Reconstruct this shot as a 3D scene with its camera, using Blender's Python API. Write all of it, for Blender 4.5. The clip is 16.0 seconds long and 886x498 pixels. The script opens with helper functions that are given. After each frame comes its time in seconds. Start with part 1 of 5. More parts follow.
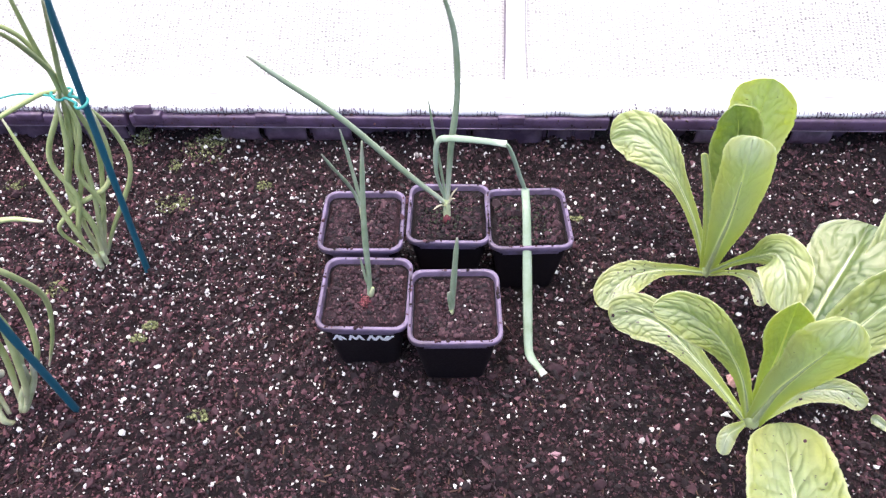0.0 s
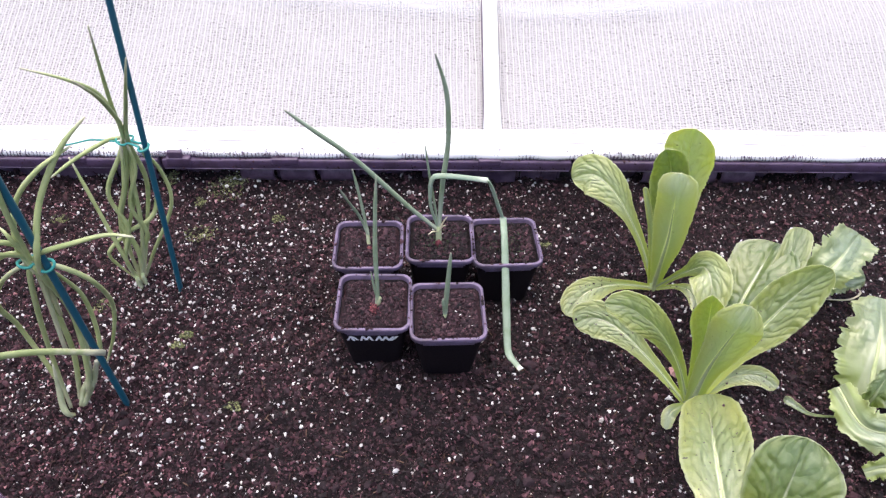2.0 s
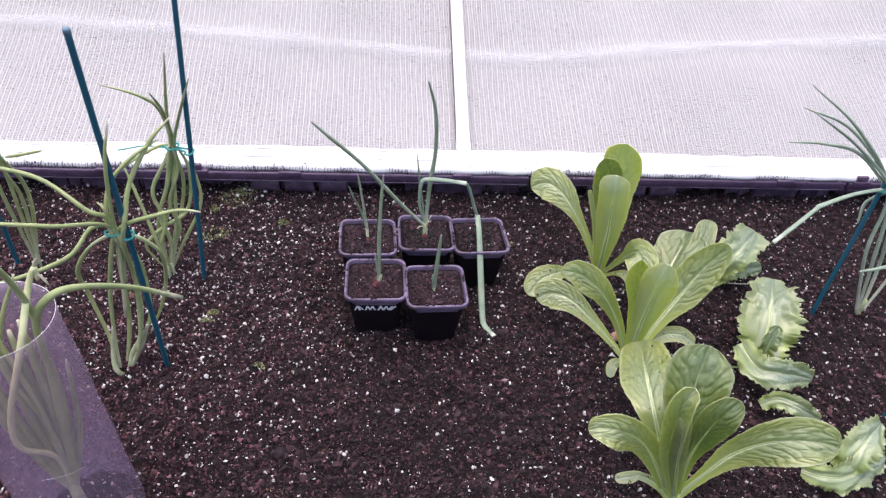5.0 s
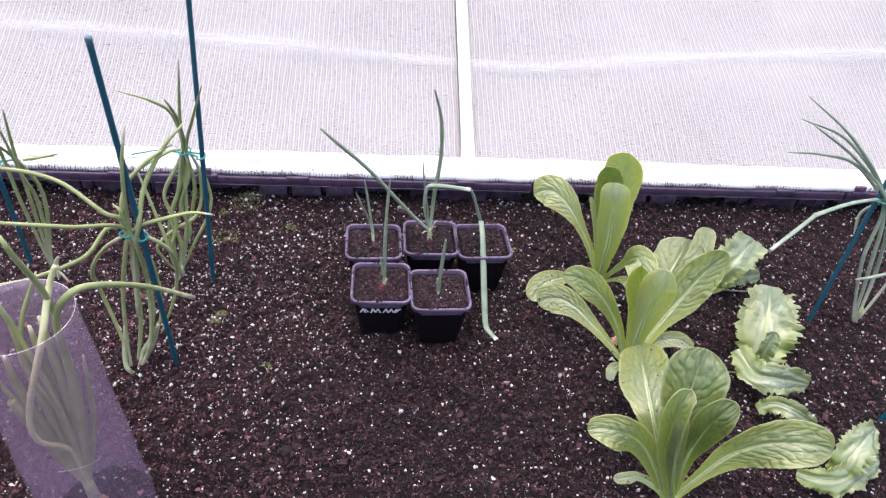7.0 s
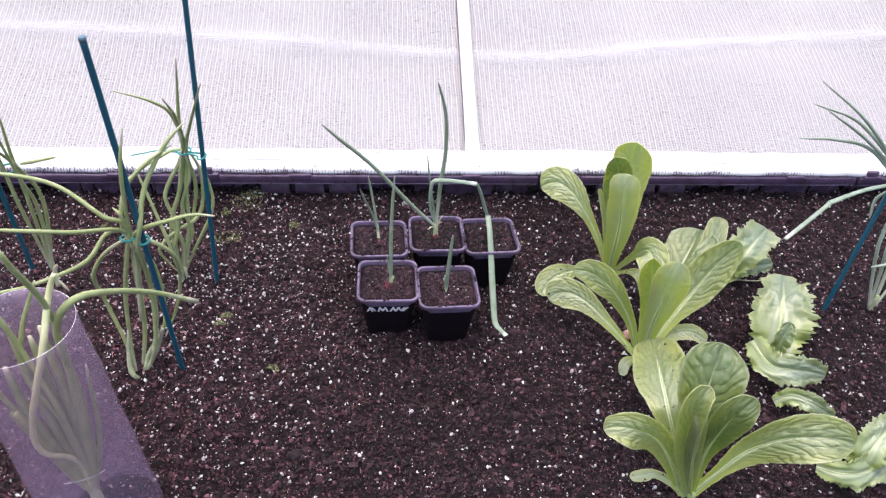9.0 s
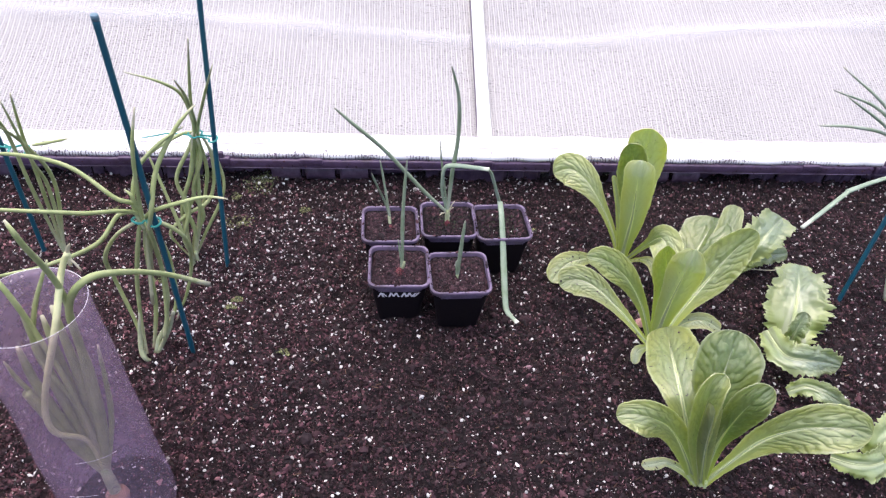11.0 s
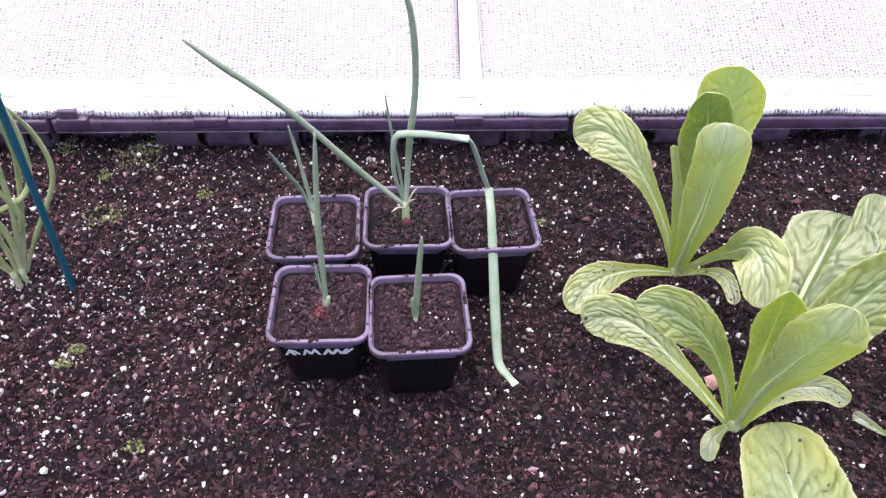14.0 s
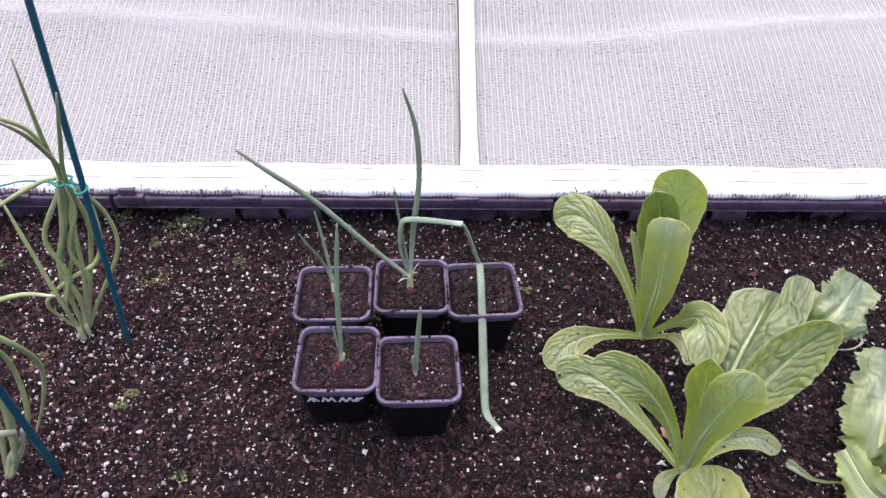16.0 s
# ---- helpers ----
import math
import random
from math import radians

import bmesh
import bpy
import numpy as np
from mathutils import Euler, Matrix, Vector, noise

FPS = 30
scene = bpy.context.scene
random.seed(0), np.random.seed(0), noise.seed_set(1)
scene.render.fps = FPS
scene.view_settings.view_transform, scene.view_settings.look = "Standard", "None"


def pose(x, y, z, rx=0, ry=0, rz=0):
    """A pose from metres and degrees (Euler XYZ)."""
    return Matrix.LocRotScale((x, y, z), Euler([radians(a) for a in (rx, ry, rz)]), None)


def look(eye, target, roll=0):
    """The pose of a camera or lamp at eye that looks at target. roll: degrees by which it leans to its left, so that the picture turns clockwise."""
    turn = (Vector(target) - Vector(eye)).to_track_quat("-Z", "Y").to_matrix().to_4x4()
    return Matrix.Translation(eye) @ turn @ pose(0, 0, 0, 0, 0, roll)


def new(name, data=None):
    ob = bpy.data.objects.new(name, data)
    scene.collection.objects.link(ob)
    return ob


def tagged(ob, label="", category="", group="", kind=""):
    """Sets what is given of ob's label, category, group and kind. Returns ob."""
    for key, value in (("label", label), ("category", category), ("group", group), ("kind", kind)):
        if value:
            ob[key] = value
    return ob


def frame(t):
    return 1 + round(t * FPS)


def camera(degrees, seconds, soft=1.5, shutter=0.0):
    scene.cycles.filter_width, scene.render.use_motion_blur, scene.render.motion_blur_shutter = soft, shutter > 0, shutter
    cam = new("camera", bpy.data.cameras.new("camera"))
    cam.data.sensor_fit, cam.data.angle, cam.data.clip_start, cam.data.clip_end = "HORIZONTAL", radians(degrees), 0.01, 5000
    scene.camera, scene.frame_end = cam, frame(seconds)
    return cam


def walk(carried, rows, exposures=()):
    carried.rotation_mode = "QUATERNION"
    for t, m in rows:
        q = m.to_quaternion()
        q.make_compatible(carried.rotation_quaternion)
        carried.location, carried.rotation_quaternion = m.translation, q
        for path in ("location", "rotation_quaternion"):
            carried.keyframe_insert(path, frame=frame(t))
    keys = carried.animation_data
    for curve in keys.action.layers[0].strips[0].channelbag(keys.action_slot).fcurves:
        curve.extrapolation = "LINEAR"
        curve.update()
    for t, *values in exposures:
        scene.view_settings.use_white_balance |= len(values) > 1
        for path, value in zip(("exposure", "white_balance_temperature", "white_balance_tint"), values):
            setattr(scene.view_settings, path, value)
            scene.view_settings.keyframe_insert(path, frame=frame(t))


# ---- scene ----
cam = camera(66.4, 16.0, 1.35)
PATH = [
    (0, (0.046, 0.075, 0.599), (-0.006, 1.4, -0.898), -1.0),
    (0.5, (0.037, 0.053, 0.614), (-0.005, 1.374, -0.887), 0.2),
    (1, (0.031, 0.02, 0.633), (0.01, 1.369, -0.845), 1.3),
    (1.5, (0.031, -0.015, 0.658), (0.028, 1.371, -0.784), 1.4),
    (2, (0.024, -0.051, 0.684), (0.053, 1.378, -0.715), 1.1),
    (2.5, (0.018, -0.085, 0.702), (0.073, 1.361, -0.678), 1.4),
    (3, (0.01, -0.138, 0.719), (0.063, 1.326, -0.642), 1.5),
    (3.5, (0.001, -0.179, 0.744), (0.081, 1.339, -0.555), 2.2),
    (4, (-0.022, -0.221, 0.75), (0.115, 1.319, -0.519), 3.0),
    (4.2, (-0.034, -0.235, 0.748), (0.131, 1.302, -0.52), 3.6),
    (6.3, (-0.045, -0.259, 0.758), (0.146, 1.25, -0.54), 5.9),
    (6.5, (-0.045, -0.262, 0.761), (0.149, 1.255, -0.528), 5.8),
    (7, (-0.047, -0.271, 0.759), (0.136, 1.269, -0.503), 5.3),
    (7.5, (-0.054, -0.271, 0.754), (0.132, 1.264, -0.516), 5.5),
    (8, (-0.059, -0.259, 0.75), (0.118, 1.266, -0.531), 5.0),
    (8.5, (-0.057, -0.249, 0.749), (0.107, 1.265, -0.547), 4.4),
    (9, (-0.051, -0.252, 0.752), (0.123, 1.273, -0.53), 3.9),
    (9.2, (-0.049, -0.257, 0.75), (0.128, 1.266, -0.533), 4.1),
    (11.5, (-0.057, -0.243, 0.743), (0.087, 1.263, -0.566), 3.7),
    (12, (-0.056, -0.233, 0.743), (0.088, 1.275, -0.562), 3.4),
    (12.5, (-0.051, -0.201, 0.731), (0.144, 1.287, -0.59), 4.1),
    (13, (0.0, -0.075, 0.667), (0.12, 1.334, -0.747), 3.1),
    (13.5, (0.022, 0.033, 0.59), (0.113, 1.403, -0.863), 2.5),
    (14, (0.031, 0.093, 0.551), (0.139, 1.467, -0.898), 2.4),
    (14.5, (0.031, 0.108, 0.551), (0.156, 1.491, -0.888), 2.5),
    (15, (0.029, 0.1, 0.566), (0.19, 1.485, -0.868), 3.5),
    (15.5, (0.032, 0.073, 0.603), (0.18, 1.486, -0.804), 3.6),
    (16, (0.041, 0.018, 0.658), (0.113, 1.494, -0.691), 2.1),
]
EXPOSURES = [(0.0, 1.56, 6420, 14), (1.0, 1.39, 6420, 14), (2.0, 1.08, 6450, 14), (3.0, 1.04, 6450, 15), (3.5, 0.91, 6400, 16), (4.2, 0.83, 6400, 16), (7.0, 0.96, 6400, 16), (9.2, 1.0, 6400, 16), (12.0, 1.03, 6400, 16), (12.5, 1.03, 6400, 16), (13.0, 1.14, 6400, 16), (13.5, 1.33, 6380, 17), (14.5, 1.33, 6380, 17), (15.2, 1.13, 6450, 16), (16.0, 0.78, 6400, 16)]
walk(cam, [(t, look(eye, target, roll)) for t, eye, target, roll in PATH], EXPOSURES)

# ---- world and sun: bright overcast ----
SUN_HEIGHT, SUN_TURN = 82.0, 315.0
world = bpy.data.worlds.new("overcast_sky")
scene.world = world
world.use_nodes = True
wn = world.node_tree
sky = wn.nodes.new("ShaderNodeTexSky")
sky.sky_type, sky.sun_disc = "NISHITA", False
sky.sun_elevation, sky.sun_rotation = radians(SUN_HEIGHT), radians(SUN_TURN)
sky.air_density, sky.dust_density, sky.ozone_density = 1.0, 4.0, 1.0
wn.links.new(sky.outputs["Color"], wn.nodes["Background"].inputs["Color"])
wn.nodes["Background"].inputs["Strength"].default_value = 0.15
sun = new("sun", bpy.data.lights.new("sun", "SUN"))
sun.data.energy, sun.data.angle, sun.data.color = 1.35, radians(90), (1.0, 0.93, 0.86)
sun.matrix_world = look((-0.15, 0.15, 1.511), (0, 0, 0))

# ---- helpers ----
rng = np.random.default_rng(7)
ORIGIN = {}


def thing(name, at, label, category, group="", kind=""):
    ob = new(name)
    ob.location = at
    ob.empty_display_size = 0.02
    ORIGIN[ob.name] = np.array(at, float)
    return tagged(ob, label, category, group, kind)


def part(name, shape, material, parent=None, label="", smooth=True, thick=0.0, uv=None, vein_map=None):
    """One mesh from (vertices, faces) in world places, under a thing or a part."""
    verts, faces = shape
    at = ORIGIN[parent.name] if parent else np.zeros(3)
    me = bpy.data.meshes.new(name)
    me.from_pydata((np.asarray(verts, float) - at).tolist(), [], [list(map(int, fc)) for fc in faces])
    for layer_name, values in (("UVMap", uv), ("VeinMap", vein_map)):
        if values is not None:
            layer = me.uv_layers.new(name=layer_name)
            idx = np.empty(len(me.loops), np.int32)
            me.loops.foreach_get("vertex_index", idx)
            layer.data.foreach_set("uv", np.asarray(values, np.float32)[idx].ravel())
    me.polygons.foreach_set("use_smooth", [smooth] * len(me.polygons))
    me.materials.append(material)
    me.update()
    ob = new(name, me)
    if parent:
        ob.parent = parent
        ORIGIN[ob.name] = at
    if thick:
        mod = ob.modifiers.new("thickness", "SOLIDIFY")
        mod.thickness, mod.offset = thick, 0.0
    return tagged(ob, label)


def grid_faces(rows, cols, wrap=False):
    i, j = np.meshgrid(np.arange(rows - 1), np.arange(cols if wrap else cols - 1), indexing="ij")
    k = (j + 1) % cols
    return np.stack([i * cols + j, i * cols + k, (i + 1) * cols + k, (i + 1) * cols + j], -1).reshape(-1, 4)


def spline(points, n):
    """A smooth line of n places through the points."""
    p = np.asarray(points, float)
    p = np.vstack([2 * p[0] - p[1], p, 2 * p[-1] - p[-2]])
    s = np.linspace(0, len(p) - 3 - 1e-6, n)
    i = s.astype(int)
    u = (s - i)[:, None]
    a, b, c, d = p[i], p[i + 1], p[i + 2], p[i + 3]
    return 0.5 * (2 * b + (c - a) * u + (2 * a - 5 * b + 4 * c - d) * u**2 + (3 * b - a - 3 * c + d) * u**3)


def tangents(line):
    t = np.gradient(line, axis=0)
    return t / np.linalg.norm(t, axis=1, keepdims=True)


def tube(line, radii, sides=9, flat=1.0):
    """A closed round tube along a line; flat squeezes it across."""
    line = np.asarray(line, float)
    t = tangents(line)
    side = np.cross(t[0], (0.13, 0.31, 0.94))
    verts = []
    for p, d, r in zip(line, t, np.broadcast_to(radii, len(line))):
        side = side - d * (side @ d)
        side /= np.linalg.norm(side)
        other = np.cross(d, side)
        a = np.arange(sides) * 2 * np.pi / sides
        verts.append(p + r * (np.cos(a)[:, None] * side + flat * np.sin(a)[:, None] * other))
    verts = np.vstack(verts)
    faces = [list(fc) for fc in grid_faces(len(line), sides, True)]
    faces += [list(range(sides))[::-1], list(range(len(verts) - sides, len(verts)))]
    return verts, faces


def joined(shapes):
    verts, faces, at = [], [], 0
    for v, fs in shapes:
        verts.append(np.asarray(v, float))
        faces += [[int(i) + at for i in fc] for fc in fs]
        at += len(v)
    return np.vstack(verts), faces


def box(x0, x1, y0, y1, z0, z1, bevel=0.0):
    bm = bmesh.new()
    bmesh.ops.create_cube(bm, size=1.0)
    for v in bm.verts:
        v.co = Vector(((x0 + x1) / 2 + v.co.x * (x1 - x0), (y0 + y1) / 2 + v.co.y * (y1 - y0), (z0 + z1) / 2 + v.co.z * (z1 - z0)))
    if bevel:
        bmesh.ops.bevel(bm, geom=bm.edges[:], offset=bevel, segments=2, affect="EDGES", profile=0.5)
    bm.verts.index_update()
    out = [v.co[:] for v in bm.verts], [[v.index for v in fc.verts] for fc in bm.faces]
    bm.free()
    return out


GOLD = (1 + 5**0.5) / 2
ICO_V = np.array([(-1, GOLD, 0), (1, GOLD, 0), (-1, -GOLD, 0), (1, -GOLD, 0), (0, -1, GOLD), (0, 1, GOLD), (0, -1, -GOLD), (0, 1, -GOLD), (GOLD, 0, -1), (GOLD, 0, 1), (-GOLD, 0, -1), (-GOLD, 0, 1)]) / 1.9
ICO_F = np.array([(0, 11, 5), (0, 5, 1), (0, 1, 7), (0, 7, 10), (0, 10, 11), (1, 5, 9), (5, 11, 4), (11, 10, 2), (10, 7, 6), (7, 1, 8), (3, 9, 4), (3, 4, 2), (3, 2, 6), (3, 6, 8), (3, 8, 9), (4, 9, 5), (2, 4, 11), (6, 2, 10), (8, 6, 7), (9, 8, 1)])


def crumbs(places, sizes, stretch=0.35, rough=0.28):
    """Irregular lumps, joined: turned, stretched and dented at random."""
    n = len(places)
    q = rng.normal(size=(n, 4))
    q /= np.linalg.norm(q, axis=1, keepdims=True)
    w, x, y, z = q.T
    turn = np.stack([np.stack([1 - 2 * (y * y + z * z), 2 * (x * y - z * w), 2 * (x * z + y * w)], -1), np.stack([2 * (x * y + z * w), 1 - 2 * (x * x + z * z), 2 * (y * z - x * w)], -1), np.stack([2 * (x * z - y * w), 2 * (y * z + x * w), 1 - 2 * (x * x + y * y)], -1)], 1)
    v = ICO_V[None] * (1 + rough * rng.normal(size=(n, 12, 1))) * (1 + stretch * rng.uniform(-1, 1, size=(n, 1, 3)))
    v = np.einsum("nij,nkj->nki", turn, v) * np.asarray(sizes)[:, None, None] + np.asarray(places)[:, None]
    f = ICO_F[None] + 12 * np.arange(n)[:, None, None]
    return v.reshape(-1, 3), f.reshape(-1, 3)


OCT_V = np.array([(1, 0, 0), (-1, 0, 0), (0, 1, 0), (0, -1, 0), (0, 0, 1), (0, 0, -1)], float)
OCT_F = np.array([(0, 2, 4), (2, 1, 4), (1, 3, 4), (3, 0, 4), (2, 0, 5), (1, 2, 5), (3, 1, 5), (0, 3, 5)])


def specks(places, sizes):
    """Tiny uneven grains, joined."""
    n = len(places)
    v = OCT_V[None] * (1 + 0.35 * rng.normal(size=(n, 6, 1))) + 0.35 * rng.normal(size=(n, 6, 3))
    v = v * np.asarray(sizes)[:, None, None] + np.asarray(places)[:, None]
    return v.reshape(-1, 3), (OCT_F[None] + 6 * np.arange(n)[:, None, None]).reshape(-1, 3)


def flakes(places, sizes):
    """Long angular slivers, joined, each lying its own way."""
    n = len(places)
    ax = rng.normal(size=(n, 3, 3)) * np.array((1, 1, 0.7))
    ax /= np.linalg.norm(ax, axis=2, keepdims=True)
    ax *= np.stack([rng.uniform(0.9, 1.9, n), rng.uniform(0.4, 0.9, n), rng.uniform(0.15, 0.5, n)], -1)[..., None]
    v = np.einsum("ki,nij->nkj", OCT_V, ax) + 0.12 * rng.normal(size=(n, 6, 3))
    v = v * np.asarray(sizes)[:, None, None] + np.asarray(places)[:, None]
    return v.reshape(-1, 3), (OCT_F[None] + 6 * np.arange(n)[:, None, None]).reshape(-1, 3)


def value_noise(x, y, cell, seed):
    r = np.random.default_rng(seed).uniform(-1, 1, (256, 256))
    gx, gy = np.asarray(x) / cell + 57.3, np.asarray(y) / cell + 31.7
    i, j = np.floor(gx).astype(int), np.floor(gy).astype(int)
    u, v = gx - i, gy - j
    u, v = u * u * (3 - 2 * u), v * v * (3 - 2 * v)
    g = lambda a, b: r[(i + a) % 256, (j + b) % 256]
    return (g(0, 0) * (1 - u) + g(1, 0) * u) * (1 - v) + (g(0, 1) * (1 - u) + g(1, 1) * u) * v


def soil_height(x, y):
    h = 0.0045 * value_noise(x, y, 0.11, 1) + 0.0042 * value_noise(x, y, 0.035, 2) + 0.0048 * value_noise(x, y, 0.013, 3) + 0.003 * value_noise(x, y, 0.006, 4)
    for hx, hy, r, d in ((0.013, 0.345, 0.024, 0.014), (0.045, 0.33, 0.02, 0.01), (-0.01, 0.39, 0.015, 0.006), (0.1, 0.36, 0.016, 0.007), (-0.07, 0.3, 0.018, 0.007)):
        h = h - d * np.exp(-((x - hx) ** 2 + (y - hy) ** 2) / r**2)
    return h - 0.002 + 0.024 * np.clip((y - 0.7) / 0.09, 0, 1) ** 1.5


# ---- materials ----
def material(name):
    m = bpy.data.materials.new(name)
    m.use_nodes = True
    return m, m.node_tree, m.node_tree.nodes["Principled BSDF"]


def nd(tree, kind, **values):
    n = tree.nodes.new(kind)
    for key, value in values.items():
        n.inputs[key.replace("_", " ")].default_value = value
    return n


def ramp(tree, source, stops):
    n = tree.nodes.new("ShaderNodeValToRGB")
    while len(n.color_ramp.elements) < len(stops):
        n.color_ramp.elements.new(0.5)
    for e, (at, colour) in zip(n.color_ramp.elements, stops):
        e.position, e.color = at, (*colour, 1)
    tree.links.new(source, n.inputs["Fac"])
    return n.outputs["Color"]


def mix(tree, fac, a, b, mode="MIX"):
    n = tree.nodes.new("ShaderNodeMix")
    n.data_type, n.blend_type = "RGBA", mode
    for key, value in ((0, fac), (6, a), (7, b)):
        if isinstance(value, bpy.types.NodeSocket):
            tree.links.new(value, n.inputs[key])
        else:
            n.inputs[key].default_value = value if key == 0 else (*value, 1)
    return n.outputs[2]


def math_node(tree, op, a, b=0.0, c=0.0):
    n = tree.nodes.new("ShaderNodeMath")
    n.operation = op
    for key, value in enumerate((a, b, c)):
        if isinstance(value, bpy.types.NodeSocket):
            tree.links.new(value, n.inputs[key])
        else:
            n.inputs[key].default_value = value
    return n.outputs[0]


def coords(tree, which="Object"):
    return tree.nodes.new("ShaderNodeTexCoord").outputs[which]


def noise_tex(tree, vector, scale, detail=4.0, rough=0.6, output="Fac"):
    n = nd(tree, "ShaderNodeTexNoise", Scale=scale, Detail=detail, Roughness=rough)
    tree.links.new(vector, n.inputs["Vector"])
    return n.outputs[output]


def bump(tree, height, bsdf, strength, distance):
    n = nd(tree, "ShaderNodeBump", Strength=strength, Distance=distance)
    tree.links.new(height, n.inputs["Height"])
    tree.links.new(n.outputs["Normal"], bsdf.inputs["Normal"])


def end_tone(t, colour, c):
    """Compost pales towards one end of the bed, unevenly."""
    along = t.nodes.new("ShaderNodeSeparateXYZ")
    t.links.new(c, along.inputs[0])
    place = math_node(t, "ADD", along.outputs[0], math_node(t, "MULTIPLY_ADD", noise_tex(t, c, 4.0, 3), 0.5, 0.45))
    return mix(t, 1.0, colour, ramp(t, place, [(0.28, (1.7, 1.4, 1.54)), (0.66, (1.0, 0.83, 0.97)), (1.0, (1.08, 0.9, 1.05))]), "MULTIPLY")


def soil_material(name, dark, mid, light, bed=False):
    m, t, b = material(name)
    c = coords(t)
    fine, broad, grain = noise_tex(t, c, 260, 6, 0.75), noise_tex(t, c, 14, 3), noise_tex(t, c, 900, 3, 0.7)
    col = ramp(t, fine, [(0.32, dark), (0.55, mid), (0.75, light)])
    wet = ramp(t, broad, [(0.35, (0.75, 0.75, 0.78)), (0.65, (1.2, 1.12, 1.1))])
    col = mix(t, 1.0, col, wet, "MULTIPLY")
    t.links.new(end_tone(t, col, c) if bed else col, b.inputs["Base Color"])
    b.inputs["Roughness"].default_value = 0.82
    b.inputs["Specular IOR Level"].default_value = 0.3
    bump(t, mix(t, 0.4, fine, grain), b, 0.9, 0.002)
    return m


# darker than its crumbs: the shade between them is put into the colour
MAT_SOIL = soil_material("dark_gap_shaded_compost", (0.001, 0.0005, 0.0007), (0.006, 0.0024, 0.0034), (0.034, 0.0145, 0.0175), True)
MAT_POT_SOIL = soil_material("brown_potting_compost", (0.003, 0.0014, 0.002), (0.023, 0.009, 0.0135), (0.098, 0.042, 0.054))


def island_material(name, stops, rough=0.85, scale=400, bed=False):
    m, t, b = material(name)
    geo = t.nodes.new("ShaderNodeNewGeometry")
    col = ramp(t, geo.outputs["Random Per Island"], stops)
    c = coords(t)
    n = noise_tex(t, c, scale, 4)
    col = mix(t, 1.0, col, ramp(t, n, [(0.3, (0.7, 0.7, 0.7)), (0.7, (1.15, 1.15, 1.15))]), "MULTIPLY")
    t.links.new(end_tone(t, col, c) if bed else col, b.inputs["Base Color"])
    b.inputs["Roughness"].default_value = rough
    bump(t, n, b, 0.5, 0.001)
    return m


MAT_CLOD = island_material("compost_crumb", [(0.0, (0.003086, 0.001412, 0.002039)), (0.5, (0.02468, 0.01038, 0.01294)), (0.85, (0.05657, 0.02492, 0.02981)), (0.97, (0.1029, 0.05151, 0.05647)), (1.0, (0.1748, 0.09967, 0.09804))], bed=True)
MAT_LUMP = island_material("compost_lump", [(0.0, (0.006171, 0.002658, 0.003765)), (0.7, (0.02263, 0.009546, 0.01216)), (1.0, (0.04629, 0.0216, 0.02589))], 0.85, 260, bed=True)
MAT_GRIT = island_material("compost_grit", [(0.0, (0.004114, 0.001828, 0.002667)), (0.5, (0.03086, 0.01287, 0.01569)), (0.8, (0.07714, 0.03572, 0.03922)), (0.95, (0.1543, 0.08308, 0.08235)), (1.0, (0.288, 0.1911, 0.1804))], bed=True)
# palest few shards carry painted glints in their random tone
MAT_SHARD = island_material("bark_shard", [(0.0, (0.002, 0.0009, 0.0013)), (0.45, (0.014, 0.0048, 0.0066)), (0.8, (0.054, 0.0205, 0.026)), (0.95, (0.118, 0.054, 0.062)), (1.0, (0.26, 0.18, 0.18))], 0.6, bed=True)
MAT_PERLITE = island_material("white_perlite", [(0.0, (0.32, 0.29, 0.27)), (0.3, (0.6, 0.57, 0.55)), (1.0, (0.8, 0.78, 0.77))], 0.8, 700)
MAT_CHIP = island_material("pink_bark", [(0.0, (0.5, 0.27, 0.25)), (1.0, (0.55, 0.32, 0.3))])
MAT_RED_FLAKE = island_material("red_onion_flake", [(0.0, (0.04, 0.008, 0.012)), (0.6, (0.16, 0.028, 0.042)), (1.0, (0.34, 0.11, 0.11))], 0.6)
MAT_FIBRE = island_material("bark_fibre", [(0.0, (0.018, 0.01, 0.008)), (0.6, (0.06, 0.028, 0.02)), (1.0, (0.13, 0.075, 0.05))])


def plastic_material(name, colour, rough, dust_sheen, amount, gleam=0.5):
    m, t, b = material(name)
    c = coords(t)
    n, fine = noise_tex(t, c, 45, 5, 0.65), noise_tex(t, c, 420, 3)
    dirt = ramp(t, n, [(0.42, (0, 0, 0)), (0.72, (amount,) * 3)])
    t.links.new(mix(t, dirt, colour, dust_sheen), b.inputs["Base Color"])
    t.links.new(math_node(t, "MULTIPLY_ADD", fine, 0.25, rough - 0.1), b.inputs["Roughness"])
    b.inputs["Specular IOR Level"].default_value = gleam
    bump(t, fine, b, 0.15, 0.0006)
    return m


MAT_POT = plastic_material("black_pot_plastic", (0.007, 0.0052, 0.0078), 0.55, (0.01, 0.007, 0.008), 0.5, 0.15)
# same plastic as the walls; scuffs and lilac sky sheen put into the colour
MAT_RIM = plastic_material("scuffed_sky_sheen_rim", (0.165, 0.122, 0.2), 0.42, (0.04, 0.026, 0.032), 0.9)
# pale lilac gloss highlights of the panels are painted in as the second colour
MAT_EDGE = plastic_material("dark_edging_plastic", (0.066, 0.04, 0.074), 0.36, (0.18, 0.125, 0.19), 0.85)
MAT_EDGE_TOP = plastic_material("worn_edging_lip", (0.092, 0.057, 0.112), 0.34, (0.035, 0.02, 0.032), 0.9)
